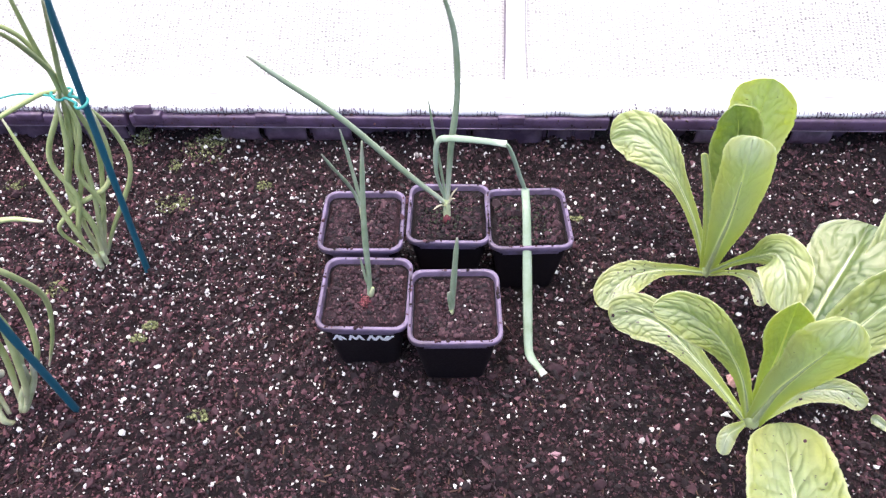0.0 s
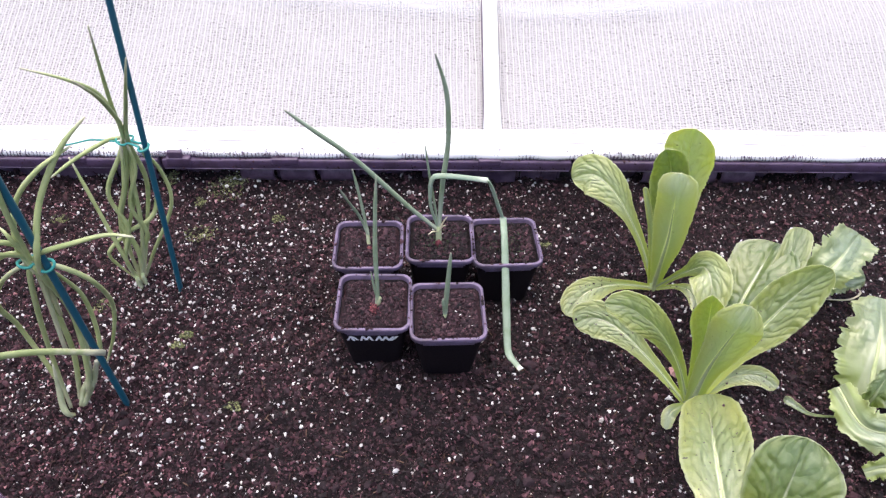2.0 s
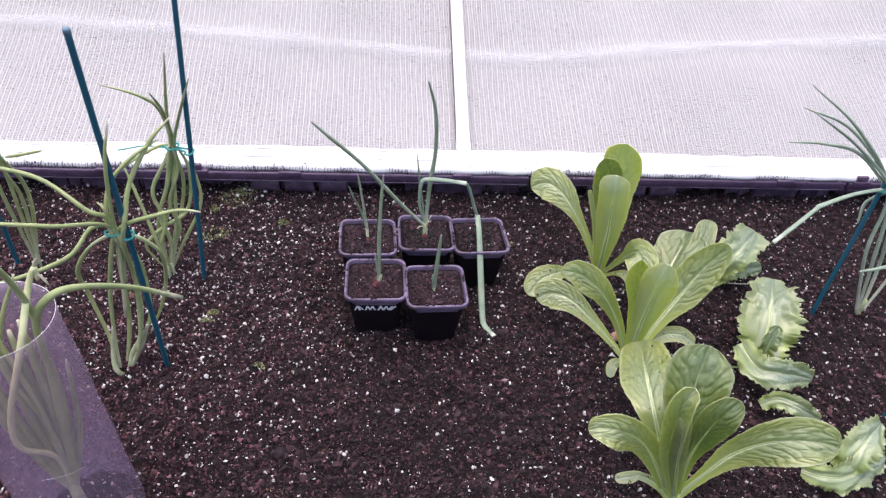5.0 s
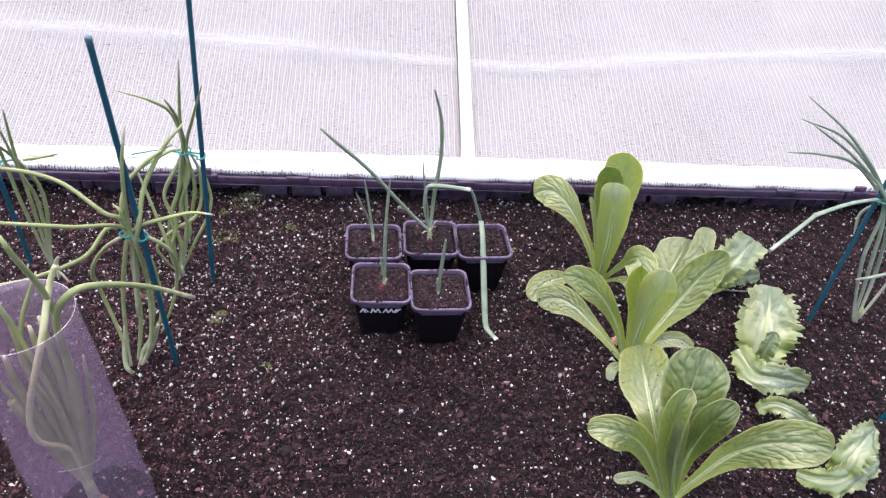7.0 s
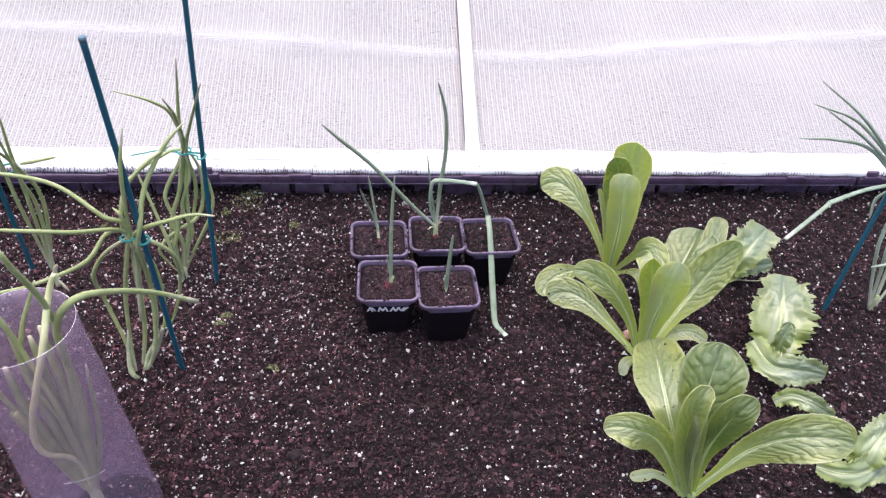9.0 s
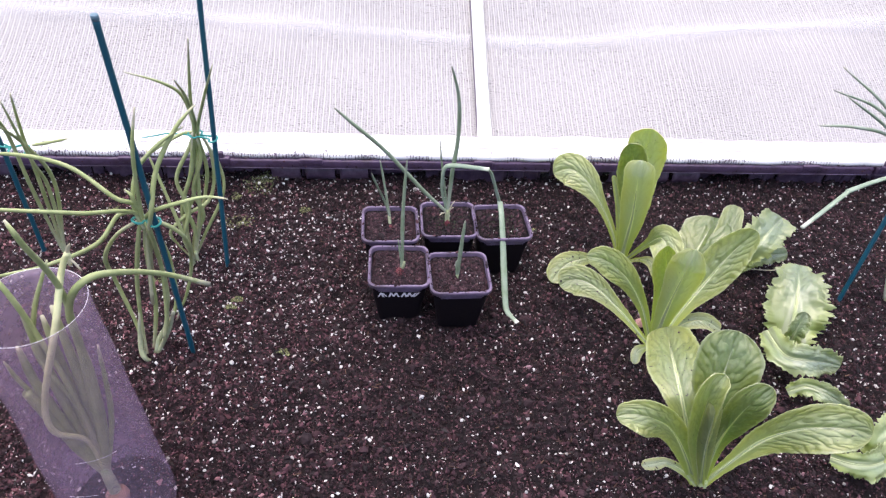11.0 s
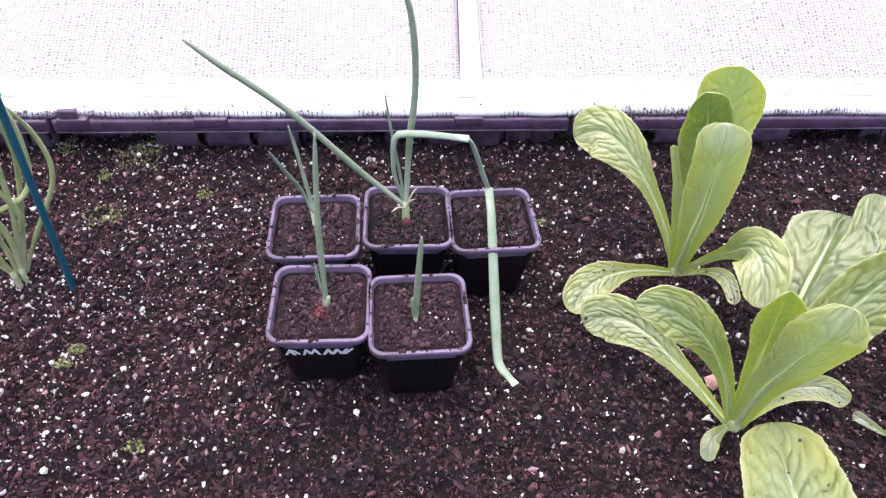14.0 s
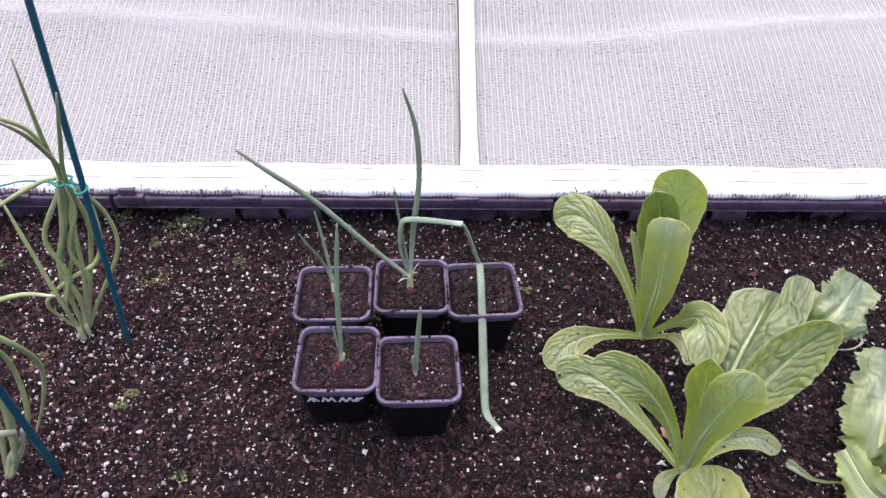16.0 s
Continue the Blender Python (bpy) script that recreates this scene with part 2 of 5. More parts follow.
MAT_CANE = plastic_material("teal_coated_cane", (0.005, 0.08, 0.125), 0.36, (0.025, 0.1, 0.125), 0.4)
MAT_TWINE = plastic_material("turquoise_twine", (0.03, 0.3, 0.26), 0.6, (0.08, 0.36, 0.32), 0.6)
MAT_BAR = plastic_material("white_painted_bar", (0.82, 0.81, 0.82), 0.45, (0.7, 0.68, 0.7), 0.4)
MAT_MARK = plastic_material("white_marker_paint", (0.85, 0.84, 0.88), 0.6, (0.6, 0.58, 0.64), 0.5)
MAT_GROUND = soil_material("bare_ground", (0.05, 0.042, 0.036), (0.1, 0.085, 0.07), (0.16, 0.14, 0.12))


def leaf_material(name, dark, pale, rib, gloss, through_light, blister):
    """Leaf by its UV (across, along) and its vein map (side veins, cross veins); the object's colour holds how dark green the leaf is."""
    m, t, b = material(name)
    uv = t.nodes.new("ShaderNodeSeparateXYZ")
    t.links.new(coords(t, "UV"), uv.inputs[0])
    across = math_node(t, "ABSOLUTE", math_node(t, "MULTIPLY_ADD", uv.outputs[0], 2.0, -1.0))
    along = uv.outputs[1]
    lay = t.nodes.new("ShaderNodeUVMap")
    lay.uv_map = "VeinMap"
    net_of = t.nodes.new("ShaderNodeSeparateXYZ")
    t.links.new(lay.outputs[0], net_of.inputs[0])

    def line_at(value, width):
        """1 on whole numbers of value, fading over width."""
        off = math_node(t, "ABSOLUTE", math_node(t, "SUBTRACT", math_node(t, "FRACT", math_node(t, "ADD", value, 0.5)), 0.5))
        return math_node(t, "MAXIMUM", math_node(t, "SUBTRACT", 1.0, math_node(t, "DIVIDE", off, width)), 0.0)

    c = coords(t)
    n1, n2, n3 = noise_tex(t, c, 38, 4), noise_tex(t, c, 190, 4), noise_tex(t, c, 12, 2)
    info = t.nodes.new("ShaderNodeObjectInfo")
    depth = t.nodes.new("ShaderNodeSeparateColor")
    t.links.new(info.outputs["Color"], depth.inputs[0])
    swell = lambda value: math_node(t, "ABSOLUTE", math_node(t, "SINE", math_node(t, "MULTIPLY", value, math.pi)))
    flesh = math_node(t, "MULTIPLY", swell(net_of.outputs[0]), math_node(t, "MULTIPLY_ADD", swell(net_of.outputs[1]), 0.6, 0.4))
    tone = math_node(t, "ADD", depth.outputs[0], math_node(t, "MULTIPLY_ADD", n1, 0.3, -0.15))
    # sheen on the flesh between veins put into the colour as a paler tone
    tone = math_node(t, "ADD", tone, math_node(t, "MULTIPLY", math_node(t, "MULTIPLY_ADD", flesh, -0.1, 0.04), depth.outputs[2]))
    tone = math_node(t, "ADD", tone, math_node(t, "MULTIPLY_ADD", n2, 0.4, -0.2))
    tone = math_node(t, "MULTIPLY", tone, ramp(t, along, [(0.1, (0.35,) * 3), (0.55, (1.0,) * 3)]))
    green = ramp(t, tone, [(0.0, tuple(v * k for v, k in zip(pale, (1.16, 1.13, 1.55)))), (0.3, pale), (1.0, dark)])
    yellow = ramp(t, n3, [(0.5, (0, 0, 0)), (0.75, (0.3, 0.3, 0.3))])
    green = mix(t, yellow, green, tuple(v * k for v, k in zip(pale, (1.12, 1.0, 0.6))))
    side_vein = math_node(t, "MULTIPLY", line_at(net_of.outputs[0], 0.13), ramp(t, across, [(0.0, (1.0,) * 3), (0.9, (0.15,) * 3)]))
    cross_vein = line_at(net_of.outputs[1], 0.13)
    # blade bluer than stalk and margin: whitish sky sheen put into the colour
    green = mix(t, 1.0, green, ramp(t, along, [(0.12, (0.98, 1.02, 0.55)), (0.6, (1.0, 1.0, 1.12))]), "MULTIPLY")
    green = mix(t, 1.0, green, ramp(t, across, [(0.3, (0.97, 1.0, 1.14)), (0.85, (1.05, 1.02, 0.82))]), "MULTIPLY")
    on_blade = ramp(t, along, [(0.25, (0.1,) * 3), (0.55, (1.0,) * 3)])
    # shade in the sunken vein lines put into the colour as darker green
    furrow_shade = math_node(t, "MULTIPLY", math_node(t, "MULTIPLY", math_node(t, "MAXIMUM", side_vein, math_node(t, "MULTIPLY", cross_vein, 0.8)), 0.06), on_blade)
    col = mix(t, math_node(t, "MULTIPLY", furrow_shade, depth.outputs[2]), green, dark)
    margin = ramp(t, across, [(0.88, (0, 0, 0)), (0.98, (0.3,) * 3)])
    col = mix(t, margin, col, rib)
    width = ramp(t, along, [(0.0, (0.7,) * 3), (0.25, (0.3,) * 3), (0.55, (0.12,) * 3), (0.82, (0.05,) * 3), (0.95, (0.0,) * 3)])
    middle = math_node(t, "SMOOTH_MIN", math_node(t, "MAXIMUM", math_node(t, "MULTIPLY", math_node(t, "SUBTRACT", width, across), 16.0), 0.0), 1.0, 0.1)
    col = mix(t, math_node(t, "MULTIPLY", middle, 0.95), col, mix(t, ramp(t, along, [(0.15, (0.3,) * 3), (0.5, (1.0,) * 3)]), pale, rib))
    aged = math_node(t, "MULTIPLY_ADD", depth.outputs[1], 0.06, -0.02)
    freckle = math_node(t, "ADD", noise_tex(t, c, 230, 2, 0.4), aged)
    spots = ramp(t, freckle, [(0.735, (0, 0, 0)), (0.765, (0.85, 0.85, 0.85))])
    col = mix(t, spots, col, (0.07, 0.05, 0.02))
    t.links.new(col, b.inputs["Base Color"])
    b.inputs["Roughness"].default_value = gloss
    b.inputs["Specular IOR Level"].default_value = 1.0
    b.inputs["Coat Weight"].default_value = 1.0
    b.inputs["Coat IOR"].default_value = 1.6
    b.inputs["Coat Roughness"].default_value = 0.28
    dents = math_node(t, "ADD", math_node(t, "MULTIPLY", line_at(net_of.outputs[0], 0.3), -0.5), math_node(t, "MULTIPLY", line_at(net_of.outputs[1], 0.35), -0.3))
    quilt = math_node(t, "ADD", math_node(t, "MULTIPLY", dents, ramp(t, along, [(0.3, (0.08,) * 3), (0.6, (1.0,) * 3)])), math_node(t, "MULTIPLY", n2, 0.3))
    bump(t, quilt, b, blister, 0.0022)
    trans = nd(t, "ShaderNodeBsdfTranslucent")
    t.links.new(mix(t, 1.0, col, (1.25, 1.36, 0.4), "MULTIPLY"), trans.inputs["Color"])
    both = nd(t, "ShaderNodeMixShader", Fac=through_light)
    t.links.new(b.outputs[0], both.inputs[1])
    t.links.new(trans.outputs[0], both.inputs[2])
    t.links.new(both.outputs[0], t.nodes["Material Output"].inputs["Surface"])
    return m


MAT_ROMAINE = leaf_material("romaine_leaf_green", (0.15, 0.234, 0.044), (0.52, 0.562, 0.25), (0.93, 0.93, 0.84), 0.4, 0.46, 0.8)
MAT_FRILLY = leaf_material("frilly_leaf_green", (0.165, 0.255, 0.072), (0.35, 0.42, 0.21), (0.58, 0.63, 0.45), 0.42, 0.38, 0.5)


def stem_material(name, low, mid, tip, gloss=0.4):
    """Colour along UV's second axis, from the foot to the tip."""
    m, t, b = material(name)
    uv = t.nodes.new("ShaderNodeSeparateXYZ")
    t.links.new(coords(t, "UV"), uv.inputs[0])
    c = coords(t)
    n, streak = noise_tex(t, c, 60, 4), noise_tex(t, c, 500, 3)
    place = math_node(t, "ADD", uv.outputs[1], math_node(t, "MULTIPLY_ADD", n, 0.16, -0.08))
    col = ramp(t, place, [(0.0, low), (0.22, mid), (0.9, mid), (1.0, tip)])
    col = mix(t, 1.0, col, ramp(t, n, [(0.3, (0.8, 0.85, 0.75)), (0.7, (1.2, 1.15, 1.25))]), "MULTIPLY")
    t.links.new(col, b.inputs["Base Color"])
    b.inputs["Roughness"].default_value = gloss
    b.inputs["Specular IOR Level"].default_value = 0.4
    bump(t, streak, b, 0.2, 0.001)
    return m


MAT_ONION = stem_material("onion_leaf_green", (0.58, 0.57, 0.38), (0.345, 0.4, 0.175), (0.58, 0.55, 0.4))
MAT_ONION_BLUE = stem_material("young_onion_leaf_green", (0.42, 0.47, 0.36), (0.235, 0.3, 0.2), (0.26, 0.27, 0.22), 0.38)
MAT_ONION_PALE = stem_material("bent_onion_leaf", (0.28, 0.36, 0.26), (0.265, 0.345, 0.25), (0.72, 0.74, 0.64), 0.4)
MAT_ONION_GREY = stem_material("grey_green_onion_leaf", (0.6, 0.6, 0.46), (0.3, 0.37, 0.27), (0.42, 0.43, 0.36))
MAT_HANGING = stem_material("pale_hanging_leaf", (0.6, 0.63, 0.33), (0.66, 0.68, 0.37), (0.72, 0.6, 0.5))
MAT_BULB = stem_material("red_onion_skin", (0.1, 0.015, 0.025), (0.12, 0.02, 0.03), (0.14, 0.035, 0.035), 0.6)
MAT_BULB_TAN = stem_material("tan_onion_skin", (0.4, 0.2, 0.15), (0.46, 0.27, 0.19), (0.5, 0.4, 0.27), 0.6)
MAT_SHEATH = stem_material("pale_onion_sheath", (0.5, 0.5, 0.36), (0.42, 0.46, 0.28), (0.3, 0.38, 0.18))
MAT_DRY = stem_material("dry_leaf", (0.45, 0.4, 0.28), (0.5, 0.46, 0.33), (0.4, 0.34, 0.22), 0.7)
MAT_ALGAE = island_material("dull_green_algae", [(0.0, (0.012, 0.018, 0.01)), (1.0, (0.06, 0.08, 0.04))])
MAT_MOSS = island_material("yellow_green_moss", [(0.0, (0.05, 0.055, 0.025)), (0.6, (0.17, 0.19, 0.075)), (1.0, (0.34, 0.36, 0.17))])


RIB_STEP = 0.0102


def net_material():
    """White knitted net: rows of small dark gaps between the ribs."""
    m, t, b = material("white_knitted_net")
    c = coords(t)
    xyz = t.nodes.new("ShaderNodeSeparateXYZ")
    t.links.new(c, xyz.inputs[0])
    wob = noise_tex(t, c, 90, 3)
    u = math_node(t, "FRACT", math_node(t, "MULTIPLY_ADD", xyz.outputs[0], 1 / RIB_STEP, math_node(t, "MULTIPLY_ADD", wob, 0.3, 0.35)))
    v = math_node(t, "FRACT", math_node(t, "ADD", math_node(t, "MULTIPLY", xyz.outputs[1], 235.0), math_node(t, "MULTIPLY_ADD", math_node(t, "SUBTRACT", u, 0.5), 0.3, math_node(t, "MULTIPLY", wob, 3.0))))
    gap = math_node(t, "MULTIPLY", math_node(t, "LESS_THAN", math_node(t, "ABSOLUTE", math_node(t, "SUBTRACT", u, 0.5)), 0.4), math_node(t, "LESS_THAN", math_node(t, "ABSOLUTE", math_node(t, "SUBTRACT", v, 0.5)), 0.17))
    patch = ramp(t, noise_tex(t, c, 160, 4, 0.7), [(0.3, (0.2,) * 3), (0.55, (1.0,) * 3)])
    broad = ramp(t, noise_tex(t, c, 3.0, 2), [(0.35, (0.6,) * 3), (0.65, (1.0,) * 3)])
    fac = math_node(t, "MULTIPLY", math_node(t, "MULTIPLY", gap, patch), math_node(t, "MULTIPLY", broad, 0.95))
    t.links.new(mix(t, fac, (0.396, 0.385, 0.384), (0.05, 0.043, 0.045)), b.inputs["Base Color"])
    b.inputs["Roughness"].default_value = 0.75
    bump(t, gap, b, 0.3, -0.001)
    return m


MAT_NET = net_material()
MAT_RIB = plastic_material("white_net_rib", (0.58, 0.57, 0.562), 0.6, (0.48, 0.467, 0.465), 0.8)
MAT_TUFT = plastic_material("soiled_thread", (0.09, 0.07, 0.1), 0.8, (0.2, 0.17, 0.2), 0.6)
MAT_HEM = plastic_material("white_net_hem", (0.87, 0.86, 0.87), 0.6, (0.78, 0.76, 0.79), 0.5)


def crease_material():
    """Doubled net: white, thinning out unevenly towards its edges."""
    m, t, b = material("doubled_net")
    uv = t.nodes.new("ShaderNodeSeparateXYZ")
    t.links.new(coords(t, "UV"), uv.inputs[0])
    edge = math_node(t, "SUBTRACT", 1.0, math_node(t, "ABSOLUTE", math_node(t, "MULTIPLY_ADD", uv.outputs[1], 2.0, -1.0)))
    worn = noise_tex(t, coords(t), 14, 3, 0.6)
    fac = ramp(t, math_node(t, "MULTIPLY", edge, math_node(t, "MULTIPLY_ADD", worn, 1.0, 0.3)), [(0.0, (0, 0, 0)), (0.9, (0.34,) * 3)])
    b.inputs["Base Color"].default_value = (0.78, 0.77, 0.78, 1)
    b.inputs["Roughness"].default_value = 0.8
    both = nd(t, "ShaderNodeMixShader")
    t.links.new(fac, both.inputs[0])
    t.links.new(nd(t, "ShaderNodeBsdfTransparent").outputs[0], both.inputs[1])
    t.links.new(b.outputs[0], both.inputs[2])
    t.links.new(both.outputs[0], t.nodes["Material Output"].inputs["Surface"])
    return m


MAT_CREASE = crease_material()
MAT_SEAM = plastic_material("grey_thread", (0.17, 0.15, 0.17), 0.7, (0.6, 0.58, 0.6), 0.9)


def cloche_material():
    m, t, b = material("clear_bottle_plastic")
    c = coords(t)
    # pale haze and reflection put into the colour, denser on the half away from the camera; condensation drops towards
    # its foot
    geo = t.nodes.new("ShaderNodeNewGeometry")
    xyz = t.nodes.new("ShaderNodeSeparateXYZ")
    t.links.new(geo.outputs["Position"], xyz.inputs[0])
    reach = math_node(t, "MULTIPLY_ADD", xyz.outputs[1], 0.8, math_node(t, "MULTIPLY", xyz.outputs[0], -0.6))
    far_haze = ramp(t, reach, [(0.325, (0.55,) * 3), (0.375, (1.45,) * 3)])
    dust_sheen = math_node(t, "MULTIPLY", ramp(t, noise_tex(t, c, 60, 5, 0.7), [(0.3, (0.17,) * 3), (0.75, (0.3,) * 3)]), far_haze)
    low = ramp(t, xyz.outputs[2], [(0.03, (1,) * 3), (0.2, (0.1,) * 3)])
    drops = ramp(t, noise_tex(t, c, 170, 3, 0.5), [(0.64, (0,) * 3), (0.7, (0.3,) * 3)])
    dust_sheen = math_node(t, "ADD", dust_sheen, math_node(t, "MULTIPLY", drops, low))
    clear = nd(t, "ShaderNodeBsdfTransparent", Color=(0.92, 0.88, 0.9, 1))
    b.inputs["Base Color"].default_value = (0.7, 0.54, 0.7, 1)
    b.inputs["Roughness"].default_value = 0.12
    both = nd(t, "ShaderNodeMixShader")
    t.links.new(dust_sheen, both.inputs[0])
    t.links.new(clear.outputs[0], both.inputs[1])
    t.links.new(b.outputs[0], both.inputs[2])
    t.links.new(both.outputs[0], t.nodes["Material Output"].inputs["Surface"])
    return m


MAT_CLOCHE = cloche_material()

# ---- ground and bed ----
def sheet(xs, ys, height):
    x, y = np.meshgrid(xs, ys, indexing="ij")
    return np.stack([x, y, height(x, y)], -1).reshape(-1, 3), grid_faces(len(xs), len(ys))[:, ::-1]


g = np.r_[-300, -60, -12, -4, np.linspace(-3, 3, 13), 4, 12, 60, 300]
ground = part("ground", sheet(g, g, lambda x, y: -0.12 + 0 * x), MAT_GROUND)
tagged(ground, "bare brown earth around the planting bed", "ground", kind="structure")
xs = np.r_[np.arange(-1.6, -0.78, 0.04), np.arange(-0.78, 0.98, 0.0034), np.arange(1.0, 1.9, 0.04)]
ys = np.r_[np.arange(-0.5, 0.02, 0.03), np.arange(0.02, 0.815, 0.0034)]
soil = part("soil", sheet(xs, ys, soil_height), MAT_SOIL)
tagged(soil, "dark moist compost filling the planting bed", "soil", kind="structure")


def scatter(n, bias=1.0):
    x = -0.8 + 1.8 * rng.uniform(0, 1, n) ** bias
    y = 0.06 + 0.735 * rng.uniform(0, 1, n)
    return x, y


x, y = scatter(34000)
s = rng.gamma(2.2, 0.00036, len(x)) + 0.0007
clods = part("soil_crumbs", crumbs(np.stack([x, y, soil_height(x, y) + 0.6 * s], -1), s, 0.45, 0.34), MAT_CLOD, smooth=False)
tagged(clods, "loose dark compost crumbs over the bed", "soil crumbs", kind="stuff")
x, y = scatter(9000)
s = rng.gamma(2.0, 0.0005, len(x)) + 0.0016
lumps = part("soil_lumps", crumbs(np.stack([x, y, soil_height(x, y) + 0.25 * s], -1), s, 0.35, 0.2), MAT_LUMP, smooth=False)
tagged(lumps, "larger crumbly lumps of dark compost in the bed", "soil lumps", kind="stuff")
x, y = scatter(110)
s = rng.uniform(0.003, 0.0062, len(x))
chunks = part("bark_lumps", crumbs(np.stack([x, y, soil_height(x, y) + 0.15 * s], -1), s, 0.5, 0.14), MAT_LUMP, smooth=False)
tagged(chunks, "smooth black bark lumps half buried in the compost", "bark lumps", kind="stuff")
x, y = scatter(80000)
s = rng.gamma(2.0, 0.00035, len(x)) + 0.0005
grit = part("soil_grit", specks(np.stack([x, y, soil_height(x, y) + 0.8 * s], -1), s), MAT_GRIT, smooth=False)
tagged(grit, "fine dark grit between the compost crumbs", "soil crumbs", kind="stuff")
# shards stand up at odd angles, with dark gaps between them
n = 42000
x, y = rng.uniform(-0.62, 0.5, n), rng.uniform(0.1, 0.77, n)
s = rng.gamma(2.4, 0.00034, n) + 0.0007
up = np.abs(rng.normal(0, 0.0016, n)) + 0.0002
shards = part("soil_shards", flakes(np.stack([x, y, soil_height(x, y) + up], -1), s), MAT_SHARD, smooth=False)
tagged(shards, "small angular shards of bark in the compost", "soil crumbs", kind="stuff")
x, y = scatter(15000, 1.35)
keep = rng.uniform(0, 1, len(x)) > 0.6 * np.exp(-(((x - 0.04) / 0.16) ** 2 + ((y - 0.33) / 0.1) ** 2))
x, y = np.r_[x[keep], rng.normal(-0.32, 0.13, 1500), rng.uniform(-0.5, 0.2, 260)], np.r_[y[keep], rng.normal(0.55, 0.12, 1500).clip(0.1, 0.78), rng.uniform(0.64, 0.785, 260)]
s = (rng.gamma(1.5, 0.00042, len(x)) + 0.0004).clip(0, 0.0024)
s[-260:] = rng.uniform(0.0008, 0.0023, 260)
perlite = part("perlite_grains", crumbs(np.stack([x, y, soil_height(x, y) + 0.75 * s], -1), s, 0.5, 0.22), MAT_PERLITE, smooth=False)
tagged(perlite, "white perlite grains mixed into the dark compost", "perlite", kind="stuff")
x, y = scatter(2600)
fibres = []
for fx, fy in zip(x, y):
    a, ln = rng.uniform(0, np.pi), rng.uniform(0.003, 0.011)
    d = np.array([np.cos(a), np.sin(a), rng.uniform(-0.25, 0.25)]) * ln / 2
    p = np.array([fx, fy, soil_height(fx, fy) + 0.002])
    fibres.append(tube(np.array([p - d, p + d * 0.2 + (0, 0, 0.0006), p + d]), rng.uniform(0.0003, 0.0009), 4, 0.6))
fibre = part("bark_fibres", joined(fibres), MAT_FIBRE, smooth=False)
tagged(fibre, "reddish brown bark fibres lying in the compost", "bark fibres", kind="stuff")

# ---- plastic edging behind the bed ----
edging = thing("bed_edging", (0, 0.79, 0), "dark plastic bed edging with clipped panels and a worn lip", "garden edging")
MODULE, FIRST = 0.621, -0.384
for k in range(-2, 4):
    x0 = FIRST + MODULE * k
    x1 = x0 + MODULE - 0.004
    part("lip", box(x0, x1, 0.768, 0.792, 0.049, 0.066, 0.003), MAT_EDGE_TOP, edging)
    part("lip_ledge", box(x0, x1, 0.779, 0.802, 0.062, 0.074, 0.002), MAT_EDGE, edging)
    tx = np.linspace(x0 + 0.003, x1 - 0.003, 60)
    # pale strip carries the lip's wear and its edge highlight as colour
    part("worn_highlight", tube(np.stack([tx, 0.7682 + 0.0004 * value_noise(tx, 0 * tx, 0.03, 81), np.full(60, 0.0498)], -1), 0.0006 * (1 + 0.9 * value_noise(tx, 0 * tx, 0.05, 82)) + 0.0002, 5), MAT_RIM, edging, "pale worn edge of the lip with its highlight")
    for a, b_, style in ((0.004, 0.106, "deep"), (0.112, 0.163, "round"), (0.173, 0.225, "round"), (0.234, 0.285, "round"), (0.29, 0.384, "deep"), (0.39, 0.414, "flat"), (0.418, 0.436, "flat"), (0.444, 0.536, "ridged"), (0.544, 0.574, "flat"), (0.578, 0.6, "flat")):
        px, pz = np.linspace(x0 + a, x0 + b_, 9), np.linspace(-0.02, 0.05, 22)
        X, Z = np.meshgrid(px, pz, indexing="ij")
        face = {"deep": 0.797, "round": 0.796, "flat": 0.787, "ridged": 0.785}[style]
        Y = face + 0.001 * value_noise(X, Z, 0.03, 83)
        if style == "round":
            Y = Y - 0.021 * np.sqrt(np.clip(1 - ((Z - 0.034) / 0.02) ** 2, 0, 1))
        part("panel", (np.stack([X, Y, Z], -1).reshape(-1, 3), grid_faces(9, 22)), MAT_EDGE, edging, thick=0.003)
        if style != "deep":
            part("rib", box(x0 + b_ + 0.001, x0 + b_ + 0.006, 0.789, 0.802, -0.05, 0.048, 0.0015), MAT_EDGE, edging)
        if style == "ridged":
            part("ridge", box(x0 + a + 0.002, x0 + b_ - 0.002, 0.779, 0.786, 0.042, 0.0455, 0.001), MAT_RIM, edging, "pale worn ridge")
    dx = rng.uniform(x0, x1, 220)
    dirt = np.stack([dx, rng.uniform(0.7675, 0.772, 220), np.where(rng.uniform(0, 1, 220) < 0.5, 0.0665, rng.uniform(0.05, 0.064, 220))], -1)
    dirt[:, 1] = np.where(dirt[:, 2] > 0.066, dirt[:, 1] + 0.003, 0.768)
    tagged(part("lip_dirt", crumbs(dirt, rng.gamma(1.6, 0.0003, 220) + 0.0003, 0.6, 0.3), MAT_CLOD, edging, "soil crumbs caught on the lip", smooth=False), kind="stuff")
    part("clip", box(x0 + 0.165, x0 + 0.205, 0.766, 0.79, 0.058, 0.069, 0.002), MAT_EDGE_TOP, edging)
    part("clip", box(x0 + 0.475, x0 + 0.51, 0.766, 0.79, 0.058, 0.069, 0.002), MAT_EDGE_TOP, edging)
    if k % 2 == 0:
        part("lug", box(x0 + 0.012, x0 + 0.034, 0.7665, 0.7735, 0.058, 0.081, 0.002), MAT_EDGE, edging)
        part("clip", box(x0 + 0.008, x0 + 0.044, 0.765, 0.785, 0.056, 0.07, 0.002), MAT_EDGE_TOP, edging)

